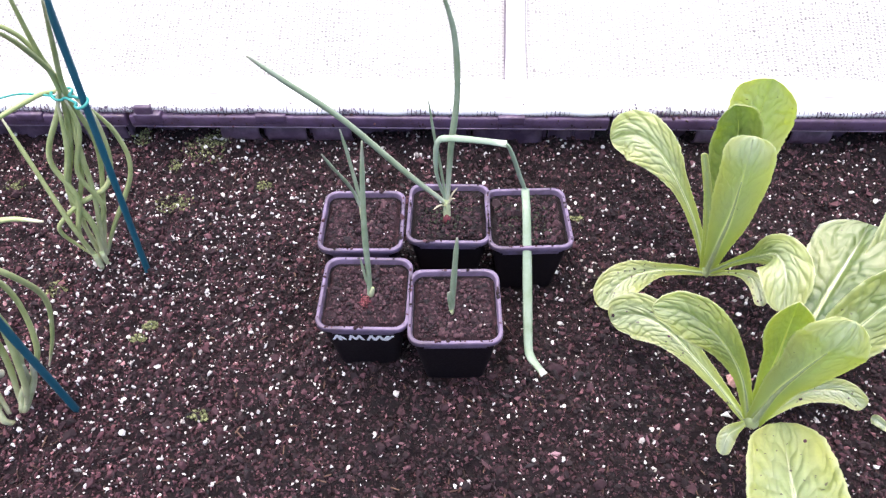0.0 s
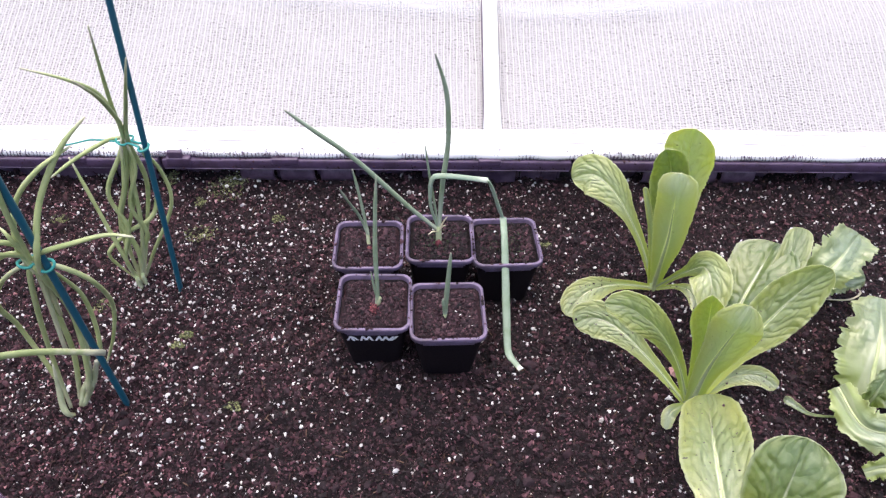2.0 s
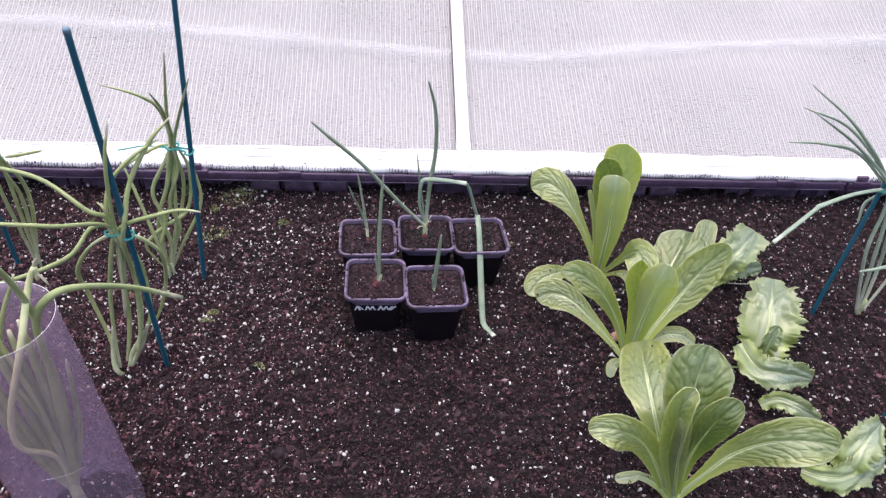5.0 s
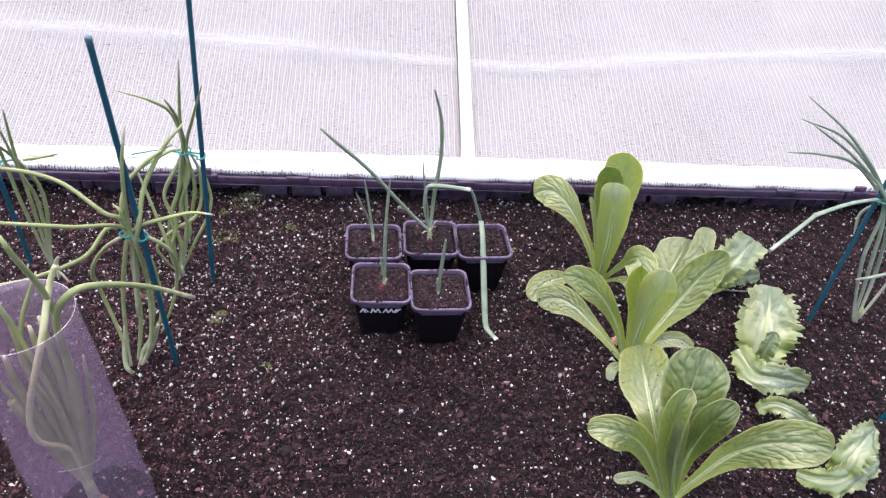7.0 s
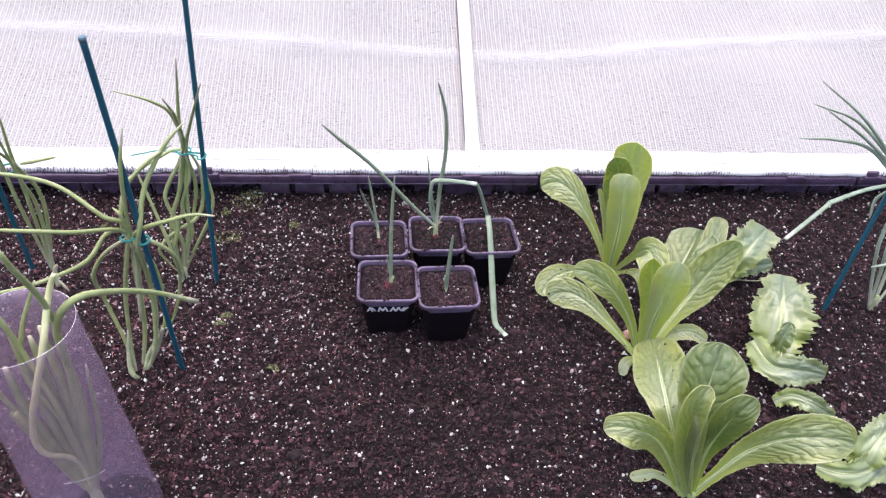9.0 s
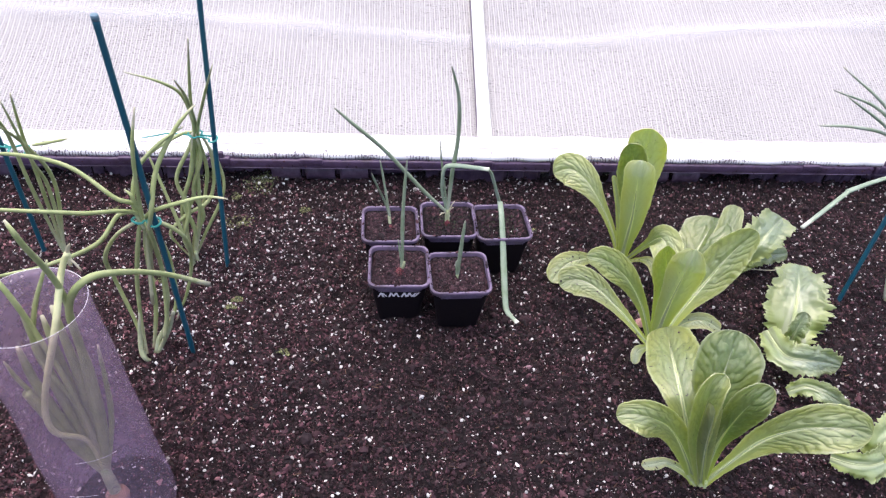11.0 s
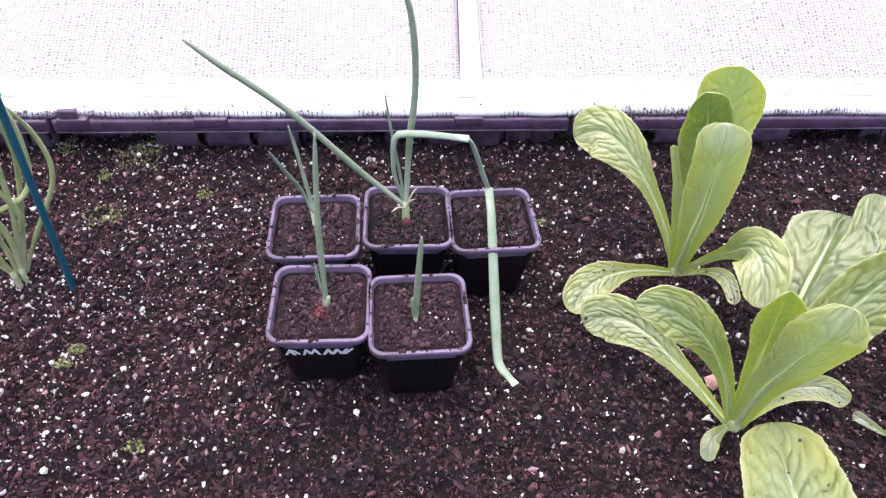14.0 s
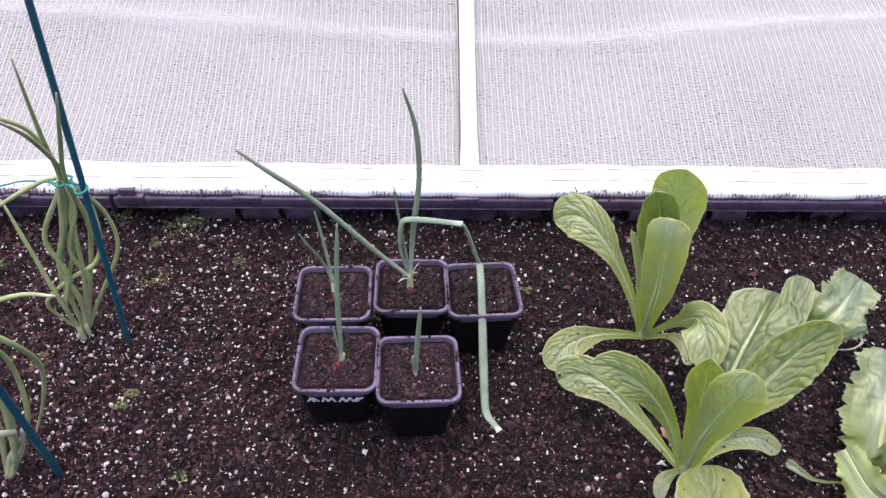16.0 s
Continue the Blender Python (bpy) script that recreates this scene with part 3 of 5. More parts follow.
# ---- white net behind the edging ----
SLOPE = 0.404


def fold_line(x):
    return 1.085 + 0.03 * np.sin(2.6 * x + 4.4) - 0.012 * np.sin(5.0 * x)


def net_height(x, y):
    z = 0.083 + SLOPE * (y - 0.83)
    z = z + 0.012 * value_noise(x, y, 0.3, 11) + 0.004 * value_noise(x, y, 0.09, 12)
    off = (y - fold_line(x)) / 0.022
    return z + 0.003 * np.exp(-(off**2)) - 0.001 * np.exp(-((off - 1.9) ** 2))


net = thing("net_cover", (0, 0.83, 0.08), "white knitted net cover with a long crease and hem", "net")
part("net_panel", sheet(np.arange(-1.8, 2.2, 0.02), np.arange(0.808, 1.9, 0.012), net_height), MAT_NET, net, thick=0.001)
ribs = []
ry = np.arange(0.81, 1.7, 0.02)
for rx in np.arange(-130, 156) * RIB_STEP:
    sway = rx + 0.0009 * np.sin(ry * 40 + rx * 90)
    w = 0.0009
    z = net_height(sway, ry)
    v = np.concatenate([np.stack([sway - w, ry, z + 0.0003], -1)[:, None], np.stack([sway, ry, z + 0.0014], -1)[:, None], np.stack([sway + w, ry, z + 0.0003], -1)[:, None]], 1).reshape(-1, 3)
    ribs.append((v, grid_faces(len(ry), 3)))
tagged(part("net_ribs", joined(ribs), MAT_RIB, net), kind="stuff")
# double layer along the crease
fx = np.arange(-1.6, 1.9, 0.02)
fv = np.linspace(-1, 1, 9)
X, V = np.meshgrid(fx, fv, indexing="ij")
Y = fold_line(X) + V * (0.03 + 0.01 * value_noise(X, 0 * X, 0.12, 21))
part("crease", (np.stack([X, Y, net_height(X, Y) + 0.003 * (1 - V**2) + 0.0018], -1).reshape(-1, 3), grid_faces(len(fx), 9)[:, ::-1]), MAT_CREASE, net, "doubled white net along the crease", uv=np.stack([X, V * 0.5 + 0.5], -1).reshape(-1, 2))
# hem
hx = np.arange(-1.7, 2.1, 0.008)
prof = np.array([(0.7755, 0.066), (0.7735, 0.071), (0.777, 0.077), (0.787, 0.0815), (0.798, 0.0845), (0.808, 0.0868), (0.8155, 0.0885), (0.8205, 0.0878), (0.8225, 0.082)])
HX, HK = np.meshgrid(hx, np.arange(len(prof)), indexing="ij")
hy = prof[HK, 0] + 0.0022 * value_noise(HX, HK * 0.013, 0.03, 31) + 0.003 * value_noise(HX, 0 * HX, 0.2, 33)
hz = prof[HK, 1] + 0.0022 * value_noise(HX, HK * 0.013, 0.045, 32) * (HK > 1)
part("hem", (np.stack([HX, hy, hz], -1).reshape(-1, 3), grid_faces(len(hx), len(prof))[:, ::-1]), MAT_HEM, net, "thick white folded net hem", thick=0.002)
tufts = []
for lx in np.arange(-1.2, 1.5, 0.0055):
    lx = lx + rng.normal() * 0.0007
    h, sw = rng.gamma(2.0, 0.1) * (1.2 + 0.9 * value_noise(lx, 0.0, 0.09, 62)), rng.normal() * 0.0006
    path = spline([(lx, 0.7725, 0.067), (lx + sw, 0.7722 + 0.0008 * h, 0.0705 + 0.004 * h), (lx - sw, 0.7735 + 0.005 * h, 0.074 + 0.006 * h)], 7)
    tufts.append(tube(path, rng.uniform(0.0003, 0.0008), 4))
tagged(part("fringe", joined(tufts), MAT_TUFT, net, "dirty loose threads along the hem's lower edge"), kind="stuff")
for sy, sz in ((0.811, 0.0886), (0.791, 0.084)):
    tx = np.arange(-1.3, 1.6, 0.01)
    seam = np.stack([tx, sy + 0.003 * value_noise(tx, 0 * tx, 0.2, 33) + 0.0015 * value_noise(tx, 0 * tx, 0.04, 35), sz + 0.0012 * value_noise(tx, 0 * tx, 0.06, 34)], -1)
    part("seam", tube(seam, 0.0005, 4), MAT_SEAM, net, "grey seam thread along the hem")
n = 3200
lx = rng.uniform(-1.2, 1.5, n)
keep = rng.uniform(-1, 1, n) < value_noise(lx, 0 * lx, 0.08, 61) + 0.15
lx = lx[keep]
up = rng.beta(1.0, 3.0, len(lx))
bits = np.stack([lx, 0.7728 + 0.0045 * up + 0.006 * up**2, 0.0705 + 0.012 * up], -1)
tagged(part("hem_specks", crumbs(bits, rng.uniform(0.0004, 0.0012, len(lx)), 0.8, 0.4), MAT_EDGE, net, "dark specks of soil caught in the hem", smooth=False), kind="stuff")

# white bar over the net
bar = thing("glazing_bar", (0.12, 0.83, 0.09), "white painted glazing bar lying over the net", "bar")
by = np.linspace(0.812, 1.8, 60)
section = np.array([(-0.0122, 0.0), (-0.0122, 0.005), (-0.0105, 0.0072), (0.0, 0.008), (0.0105, 0.0072), (0.0122, 0.005), (0.0122, 0.0)])
bx = 0.1145 + 0.012 * (by - 0.83)
bz = 0.083 + SLOPE * (by - 0.83) + 0.006
rise = np.clip((by - 0.81) / 0.03, 0.05, 1.0)
grow = 1 + 0.16 * np.exp(-((by - 0.815) / 0.03) ** 2)
v = np.stack([bx[:, None] + section[None, :, 0] * grow[:, None], np.repeat(by[:, None], 7, 1), bz[:, None] + section[None, :, 1] * rise[:, None]], -1).reshape(-1, 3)
part("bar", (v, grid_faces(60, 7)[:, ::-1].tolist() + [list(range(7))]), MAT_BAR, bar, smooth=False)
# dark strip stands for the shade in the gap beside the bar
part("gap_shade", tube(np.stack([bx - 0.0138, by, bz + 0.0015], -1), 0.0009, 5), MAT_EDGE, bar, "thin dark strip for the gap shade along the bar")


# ---- pots ----
def ring(half, corner, z, cx, cy, turn=0.0, n=6):
    out = []
    for q, (sx, sy) in enumerate(((1, 1), (-1, 1), (-1, -1), (1, -1))):
        for a in np.linspace(0, np.pi / 2, n):
            b_ = a + q * np.pi / 2
            out.append((sx * (half - corner) + corner * np.cos(b_), sy * (half - corner) + corner * np.sin(b_)))
    o = np.array(out)
    c, s_ = np.cos(turn), np.sin(turn)
    return np.stack([cx + c * o[:, 0] - s_ * o[:, 1], cy + s_ * o[:, 0] + c * o[:, 1], np.full(len(o), z)], -1)


def loft(levels, cx, cy, turn, close_low=False):
    rings = [ring(h, r, z, cx, cy, turn) for h, r, z in levels]
    n = len(rings[0])
    faces = grid_faces(len(rings), n, True).tolist()
    if close_low:
        faces.append(list(range(n))[::-1])
    return np.vstack(rings), faces


def plant_pot(cx, cy, turn, label, soil_mat, lift=0.0):
    pot = thing("plant_pot", (cx, cy, 0), label, "plant pot", "square pots standing together on the bed")
    z = lift
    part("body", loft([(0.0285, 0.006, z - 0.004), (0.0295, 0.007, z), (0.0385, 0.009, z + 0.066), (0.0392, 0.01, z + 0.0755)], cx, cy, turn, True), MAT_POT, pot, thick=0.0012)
    part("rim", loft([(0.0396, 0.011, z + 0.0752), (0.0436, 0.0128, z + 0.0754), (0.0441, 0.013, z + 0.0762), (0.0443, 0.013, z + 0.0806), (0.0439, 0.0129, z + 0.0815), (0.0436, 0.0128, z + 0.0818), (0.0413, 0.0117, z + 0.0818), (0.0409, 0.0115, z + 0.0815), (0.0405, 0.0113, z + 0.0805), (0.0392, 0.0108, z + 0.066)], cx, cy, turn), MAT_RIM, pot, "scuffed rim, lilac-grey sky sheen in its colour")
    n = 31
    a = np.linspace(-1, 1, n)
    A, B = np.meshgrid(a, a, indexing="ij")
    px, py = A * 0.0393, B * 0.0393
    c, s_ = np.cos(turn), np.sin(turn)
    wx, wy = cx + c * px - s_ * py, cy + s_ * px + c * py
    hz = z + 0.0765 + 0.0022 * value_noise(wx, wy, 0.012, 41) + 0.0018 * value_noise(wx, wy, 0.005, 42) - 0.003 * (np.maximum(abs(A), abs(B)) > 0.93)
    part("compost", (np.stack([wx, wy, hz], -1).reshape(-1, 3), grid_faces(n, n)[:, ::-1]), soil_mat, pot, "crumbly compost filling the pot")
    k = 1300
    qx, qy = rng.uniform(-0.034, 0.034, k), rng.uniform(-0.034, 0.034, k)
    s = rng.gamma(1.6, 0.00042, k) + 0.0004
    p = np.stack([cx + c * qx - s_ * qy, cy + s_ * qx + c * qy, z + 0.077 + 0.3 * s], -1)
    tagged(part("soil_surface", crumbs(p, s), MAT_CLOD if soil_mat is MAT_SOIL else MAT_POT_CLOD, pot, smooth=False), kind="stuff")
    s = rng.uniform(0.0006, 0.0012, 6)
    q = rng.uniform(-0.033, 0.033, (6, 2))
    tagged(part("grains", crumbs(np.stack([cx + q[:, 0], cy + q[:, 1], np.full(6, z + 0.0785)], -1), s), MAT_PERLITE, pot, smooth=False), kind="stuff")
    if soil_mat is MAT_SOIL:
        q = rng.normal(0, 0.016, (240, 2)).clip(-0.034, 0.034)
        tagged(part("algae", crumbs(np.stack([cx + q[:, 0], cy + q[:, 1], np.full(240, z + 0.0785)], -1), rng.uniform(0.0004, 0.0011, 240)), MAT_ALGAE, pot, "dull green algae on the compost", smooth=False), kind="stuff")
    k = 26
    side, along = rng.integers(0, 4, k), rng.uniform(-0.034, 0.034, k)
    ex = np.where(side < 2, np.where(side == 0, 0.042, -0.042), along)
    ey = np.where(side < 2, along, np.where(side == 2, 0.042, -0.042))
    tagged(part("dirt_specks", crumbs(np.stack([cx + c * ex - s_ * ey, cy + s_ * ex + c * ey, np.full(k, z + 0.082)], -1), rng.gamma(2.0, 0.0004, k) + 0.0004), MAT_CLOD, pot, smooth=False), kind="stuff")
    return pot


MAT_POT_CLOD = island_material("brown_compost_crumb", [(0.0, (0.006, 0.0028, 0.004)), (0.6, (0.038, 0.015, 0.021)), (0.95, (0.098, 0.046, 0.056)), (1.0, (0.16, 0.105, 0.105))])
pot_fl = plant_pot(-0.0455, 0.4765, 0.0, "black square plant pot with white marks, holding an onion", MAT_POT_SOIL)
plant_pot(0.041, 0.4625, 0.03, "black square plant pot with one small onion shoot", MAT_POT_SOIL)
plant_pot(-0.0585, 0.5735, 0.02, "black square plant pot with a thin forked onion", MAT_POT_SOIL)
plant_pot(0.033, 0.586, 0.0, "black square plant pot with a tall long-leaved onion", MAT_SOIL)
plant_pot(0.117, 0.58, 0.05, "black square plant pot of bare compost under a bent leaf", MAT_SOIL)
# white paint marks on the front of one pot
for mx, w, tilt, tall in ((-0.0728, 0.0024, 0.45, 0.8), (-0.0692, 0.0026, -0.35, 0.95), (-0.0658, 0.002, -0.7, 0.7), (-0.0582, 0.0024, 0.25, 0.9), (-0.0548, 0.0026, -0.5, 0.75), (-0.0515, 0.0024, 0.45, 0.7), (-0.0478, 0.0024, -0.4, 0.9), (-0.0398, 0.0026, 0.45, 0.95), (-0.0364, 0.0028, -0.4, 0.9), (-0.0322, 0.003, 0.5, 0.8), (-0.0286, 0.0026, -0.5, 0.85), (-0.0242, 0.003, 0.6, 0.8), (-0.0205, 0.0024, 0.75, 0.9)):
    v, fs = box(-w / 2, w / 2, -0.0006, 0.0006, -0.005 * tall, 0.005 * tall)
    v = np.array(v)
    v[:, 0] += tilt * v[:, 2]
    v[:, 1] += 0.4765 - 0.0384 - 0.136 * v[:, 2]
    part("mark", (v + (mx, 0.0, 0.0596), fs), MAT_MARK, pot_fl, "white painted mark", smooth=False)


# ---- onions ----
def onion_leaf(plant, points, r=0.003, mat=None, name="leaf", n=36, foot=0.75, end=0.3, flat=0.85):
    line = spline(points, n)
    s = np.linspace(0, 1, n)
    radii = r * np.interp(s, [0, 0.12, 0.45, 0.8, 0.95, 1.0], [foot, 0.9, 1.0, max(0.82, end), max(0.5, 0.95 * end), end])
    radii = radii * (1 + 0.05 * np.sin(s * 17 + points[0][0] * 300))
    shape = tube(line, radii, 9, flat)
    uv = np.stack([np.tile(np.arange(9) / 9, n), np.repeat(s, 9)], -1)
    return part(name, shape, mat or MAT_ONION, plant, uv=uv)


def lathe(profile, at, lean=(0, 0), sides=12):
    p = np.array([(at[0] + lean[0] * z, at[1] + lean[1] * z, at[2] + z) for _, z in profile])
    v, fs = tube(p, [r for r, _ in profile], sides)
    uv = np.stack([np.tile(np.arange(sides) / sides, len(p)), np.repeat(np.linspace(0, 1, len(p)), sides)], -1)
    return (v, fs), uv


def sheath(plant, at, r, h, lean=(0, 0), mat=None, name="stem"):
    shape, uv = lathe([(r * 1.15, -0.01), (r * 1.25, 0.0), (r * 1.05, h * 0.25), (r, h * 0.6), (r * 0.85, h)], at, lean)
    return part(name, shape, mat or MAT_SHEATH, plant, uv=uv)


def bulb(plant, at, r, mat=None, label="red onion bulb skin"):
    shape, uv = lathe([(r * 0.4, -r), (r * 0.9, -r * 0.5), (r, 0.0), (r * 0.85, r * 0.5), (r * 0.5, r * 0.9), (r * 0.28, r * 1.3)], at)
    return part("bulb", shape, mat or MAT_BULB, plant, label, uv=uv)


young = thing("potted_onion", (0.03, 0.588, 0.07), "young onion with long blue-green leaves in a pot", "onion plant", "onions in pots")
bulb(young, (0.031, 0.58, 0.0755), 0.0055)
sheath(young, (0.031, 0.583, 0.072), 0.0038, 0.026, (0, 0.2))
Y0 = (0.031, 0.588, 0.092)
onion_leaf(young, [Y0, (-0.008, 0.586, 0.135), (-0.065, 0.578, 0.21), (-0.11, 0.566, 0.262), (-0.133, 0.561, 0.288)], 0.0036, MAT_ONION_BLUE)
onion_leaf(young, [Y0, (0.035, 0.598, 0.16), (0.041, 0.606, 0.22), (0.038, 0.61, 0.28), (0.025, 0.609, 0.329)], 0.0034, MAT_ONION_BLUE)
onion_leaf(young, [Y0, (0.024, 0.596, 0.14), (0.018, 0.6, 0.18), (0.014, 0.6, 0.217)], 0.0018, MAT_ONION_BLUE)
onion_leaf(young, [(0.03, 0.59, 0.094), (0.021, 0.59, 0.13), (0.02, 0.59, 0.158), (0.0215, 0.59, 0.171), (0.024, 0.59, 0.1765), (0.0285, 0.59, 0.1785), (0.045, 0.59, 0.1785), (0.07, 0.59, 0.1755), (0.0895, 0.59, 0.1725)], 0.0034, MAT_ONION_PALE, n=70, end=1.0, flat=0.5)
onion_leaf(young, [(0.0885, 0.59, 0.1735), (0.093, 0.5903, 0.1665), (0.099, 0.591, 0.15), (0.107, 0.592, 0.125), (0.1135, 0.593, 0.1065)], 0.0047, MAT_ONION_PALE, "bent_leaf", 40, 0.7, 1.0, 0.4)
onion_leaf(young, [(0.1125, 0.591, 0.112), (0.1135, 0.56, 0.098), (0.1155, 0.505, 0.045), (0.1168, 0.466, 0.012), (0.1189, 0.4534, 0.0070), (0.1249, 0.4440, 0.0050), (0.1317, 0.4342, 0.0040)], 0.0052, MAT_ONION_PALE, n=60, foot=0.85, end=0.8, flat=0.4)
for tip in ((0.017, 0.573, 0.098), (0.042, 0.592, 0.112), (0.04, 0.58, 0.108)):
    onion_leaf(young, [(0.031, 0.586, 0.09), tuple((np.array((0.031, 0.584, 0.1)) + tip) / 2), tip], 0.0011, MAT_DRY, "husk", 10)

o = thing("potted_onion", (-0.042, 0.478, 0.07), "young onion with one upright leaf and a red bulb", "onion plant", "onions in pots")
bulb(o, (-0.0445, 0.468, 0.0728), 0.0062)
a, q = rng.uniform(0, 6.28, 90), np.abs(rng.normal(0, 0.5, 90))
skin = np.stack([-0.046 + 0.0055 * q * np.cos(a), 0.465 + 0.011 * q * np.sin(a), 0.079 + rng.uniform(0, 0.0018, 90)], -1)
tagged(part("skin_flakes", flakes(skin, rng.uniform(0.0008, 0.0021, 90)), MAT_RED_FLAKE, o, "shed flakes of red onion skin", smooth=False), kind="stuff")
onion_leaf(o, [(-0.043, 0.472, 0.068), (-0.041, 0.479, 0.09), (-0.041, 0.49, 0.15), (-0.039, 0.5, 0.2), (-0.036, 0.507, 0.243)], 0.0032, MAT_ONION_BLUE)
onion_leaf(o, [(-0.041, 0.477, 0.085), (-0.044, 0.479, 0.1), (-0.047, 0.482, 0.126)], 0.0017, MAT_ONION_BLUE)
onion_leaf(o, [(-0.042, 0.474, 0.07), (-0.039, 0.475, 0.083), (-0.0375, 0.476, 0.09)], 0.0024, MAT_SHEATH, "sheath", 10)
o = thing("potted_onion", (-0.058, 0.572, 0.07), "young onion with two thin forked leaves", "onion plant", "onions in pots")
bulb(o, (-0.058, 0.57, 0.072), 0.006)
sheath(o, (-0.058, 0.572, 0.068), 0.0024, 0.03, (-0.1, 0.5))
onion_leaf(o, [(-0.059, 0.582, 0.088), (-0.063, 0.59, 0.11), (-0.069, 0.597, 0.15), (-0.074, 0.6, 0.181)], 0.0023, MAT_ONION_BLUE)
onion_leaf(o, [(-0.06, 0.582, 0.09), (-0.068, 0.582, 0.12), (-0.079, 0.567, 0.16), (-0.085, 0.557, 0.186)], 0.0021, MAT_ONION_BLUE)
o = thing("potted_onion", (0.038, 0.459, 0.07), "small onion shoot with one short leaf", "onion plant", "onions in pots")
sheath(o, (0.038, 0.457, 0.068), 0.0022, 0.014)
onion_leaf(o, [(0.038, 0.458, 0.075), (0.039, 0.459, 0.1), (0.041, 0.461, 0.14), (0.043, 0.463, 0.175)], 0.003, MAT_ONION_BLUE)
onion_leaf(o, [(0.038, 0.457, 0.078), (0.036, 0.457, 0.098), (0.0355, 0.457, 0.108)], 0.0022, MAT_ONION_BLUE)

TIED = "onions tied to canes in the bed"
onion_1 = thing("onion_clump", (-0.373, 0.575, 0), "tangled green onion clump tied to a teal cane", "onion plant", TIED)
onion_leaf(onion_1, [(-0.374, 0.582, -0.005), (-0.372, 0.587, 0.070), (-0.347, 0.597, 0.140), (-0.338, 0.610, 0.217), (-0.339, 0.596, 0.280), (-0.356, 0.579, 0.310), (-0.400, 0.576, 0.326)])
onion_leaf(onion_1, [(-0.374, 0.582, -0.005), (-0.350, 0.591, 0.090), (-0.342, 0.598, 0.160), (-0.335, 0.610, 0.217), (-0.326, 0.571, 0.290), (-0.321, 0.523, 0.344)])
onion_leaf(onion_1, [(-0.373, 0.582, -0.005), (-0.350, 0.604, 0.080), (-0.333, 0.613, 0.150), (-0.333, 0.606, 0.217), (-0.311, 0.590, 0.280), (-0.284, 0.568, 0.343)])
onion_leaf(onion_1, [(-0.378, 0.592, -0.005), (-0.376, 0.590, 0.090), (-0.350, 0.598, 0.160), (-0.338, 0.605, 0.217), (-0.326, 0.587, 0.290), (-0.306, 0.561, 0.380)])
onion_leaf(onion_1, [(-0.371, 0.586, 0.000), (-0.351, 0.597, 0.040), (-0.319, 0.624, 0.100), (-0.319, 0.630, 0.150), (-0.329, 0.611, 0.210)])
onion_leaf(onion_1, [(-0.330, 0.609, 0.215), (-0.323, 0.615, 0.180), (-0.326, 0.612, 0.130), (-0.338, 0.601, 0.100), (-0.365, 0.584, 0.090), (-0.388, 0.574, 0.072), (-0.396, 0.574, 0.055), (-0.388, 0.577, 0.030), (-0.374, 0.580, 0.000)])
onion_leaf(onion_1, [(-0.372, 0.578, 0.000), (-0.377, 0.574, 0.050), (-0.362, 0.582, 0.100), (-0.372, 0.588, 0.150), (-0.346, 0.598, 0.200), (-0.338, 0.602, 0.222)], 0.0034)
onion_leaf(onion_1, [(-0.370, 0.580, 0.000), (-0.360, 0.580, 0.060), (-0.368, 0.584, 0.110), (-0.350, 0.590, 0.160), (-0.340, 0.600, 0.218)], 0.0034)
onion_leaf(onion_1, [(-0.372, 0.582, 0.000), (-0.366, 0.588, 0.040), (-0.346, 0.592, 0.080), (-0.352, 0.590, 0.130), (-0.334, 0.600, 0.180), (-0.336, 0.604, 0.220)], 0.003)
onion_leaf(onion_1, [(-0.375, 0.579, 0.000), (-0.376, 0.571, 0.060), (-0.393, 0.587, 0.130), (-0.412, 0.607, 0.190)])
onion_leaf(onion_1, [(-0.337, 0.612, 0.217), (-0.355, 0.599, 0.220), (-0.377, 0.565, 0.220), (-0.400, 0.543, 0.210)])
sheath(onion_1, (-0.372, 0.572, 0.0), 0.003, 0.02)
sheath(onion_1, (-0.366, 0.577, 0.0), 0.0028, 0.02)
onion_2 = thing("onion_clump", (-0.387, 0.38, 0), "spreading green onion clump with drooping leaves tied to a cane", "onion plant", TIED)
onion_leaf(onion_2, [(-0.393, 0.381, -0.005), (-0.390, 0.389, 0.050), (-0.379, 0.394, 0.130), (-0.357, 0.389, 0.210), (-0.349, 0.391, 0.235), (-0.349, 0.384, 0.270), (-0.358, 0.391, 0.275)])
onion_leaf(onion_2, [(-0.381, 0.386, -0.005), (-0.358, 0.389, 0.050), (-0.349, 0.405, 0.140), (-0.343, 0.388, 0.220), (-0.347, 0.390, 0.240), (-0.333, 0.381, 0.330), (-0.322, 0.391, 0.380)])
onion_leaf(onion_2, [(-0.365, 0.386, 0.030), (-0.350, 0.404, 0.100), (-0.348, 0.402, 0.200), (-0.340, 0.390, 0.240), (-0.296, 0.388, 0.260), (-0.272, 0.398, 0.260), (-0.249, 0.399, 0.257)])
onion_leaf(onion_2, [(-0.368, 0.392, 0.090), (-0.349, 0.393, 0.235), (-0.369, 0.383, 0.270), (-0.417, 0.400, 0.300), (-0.478, 0.407, 0.310), (-0.526, 0.412, 0.300)])
onion_leaf(onion_2, [(-0.361, 0.405, 0.140), (-0.349, 0.393, 0.235), (-0.389, 0.340, 0.280), (-0.444, 0.319, 0.300), (-0.495, 0.322, 0.300)])
onion_leaf(onion_2, [(-0.360, 0.404, 0.160), (-0.348, 0.395, 0.230), (-0.372, 0.389, 0.240), (-0.393, 0.360, 0.220), (-0.450, 0.345, 0.200), (-0.481, 0.332, 0.200), (-0.522, 0.332, 0.190)])
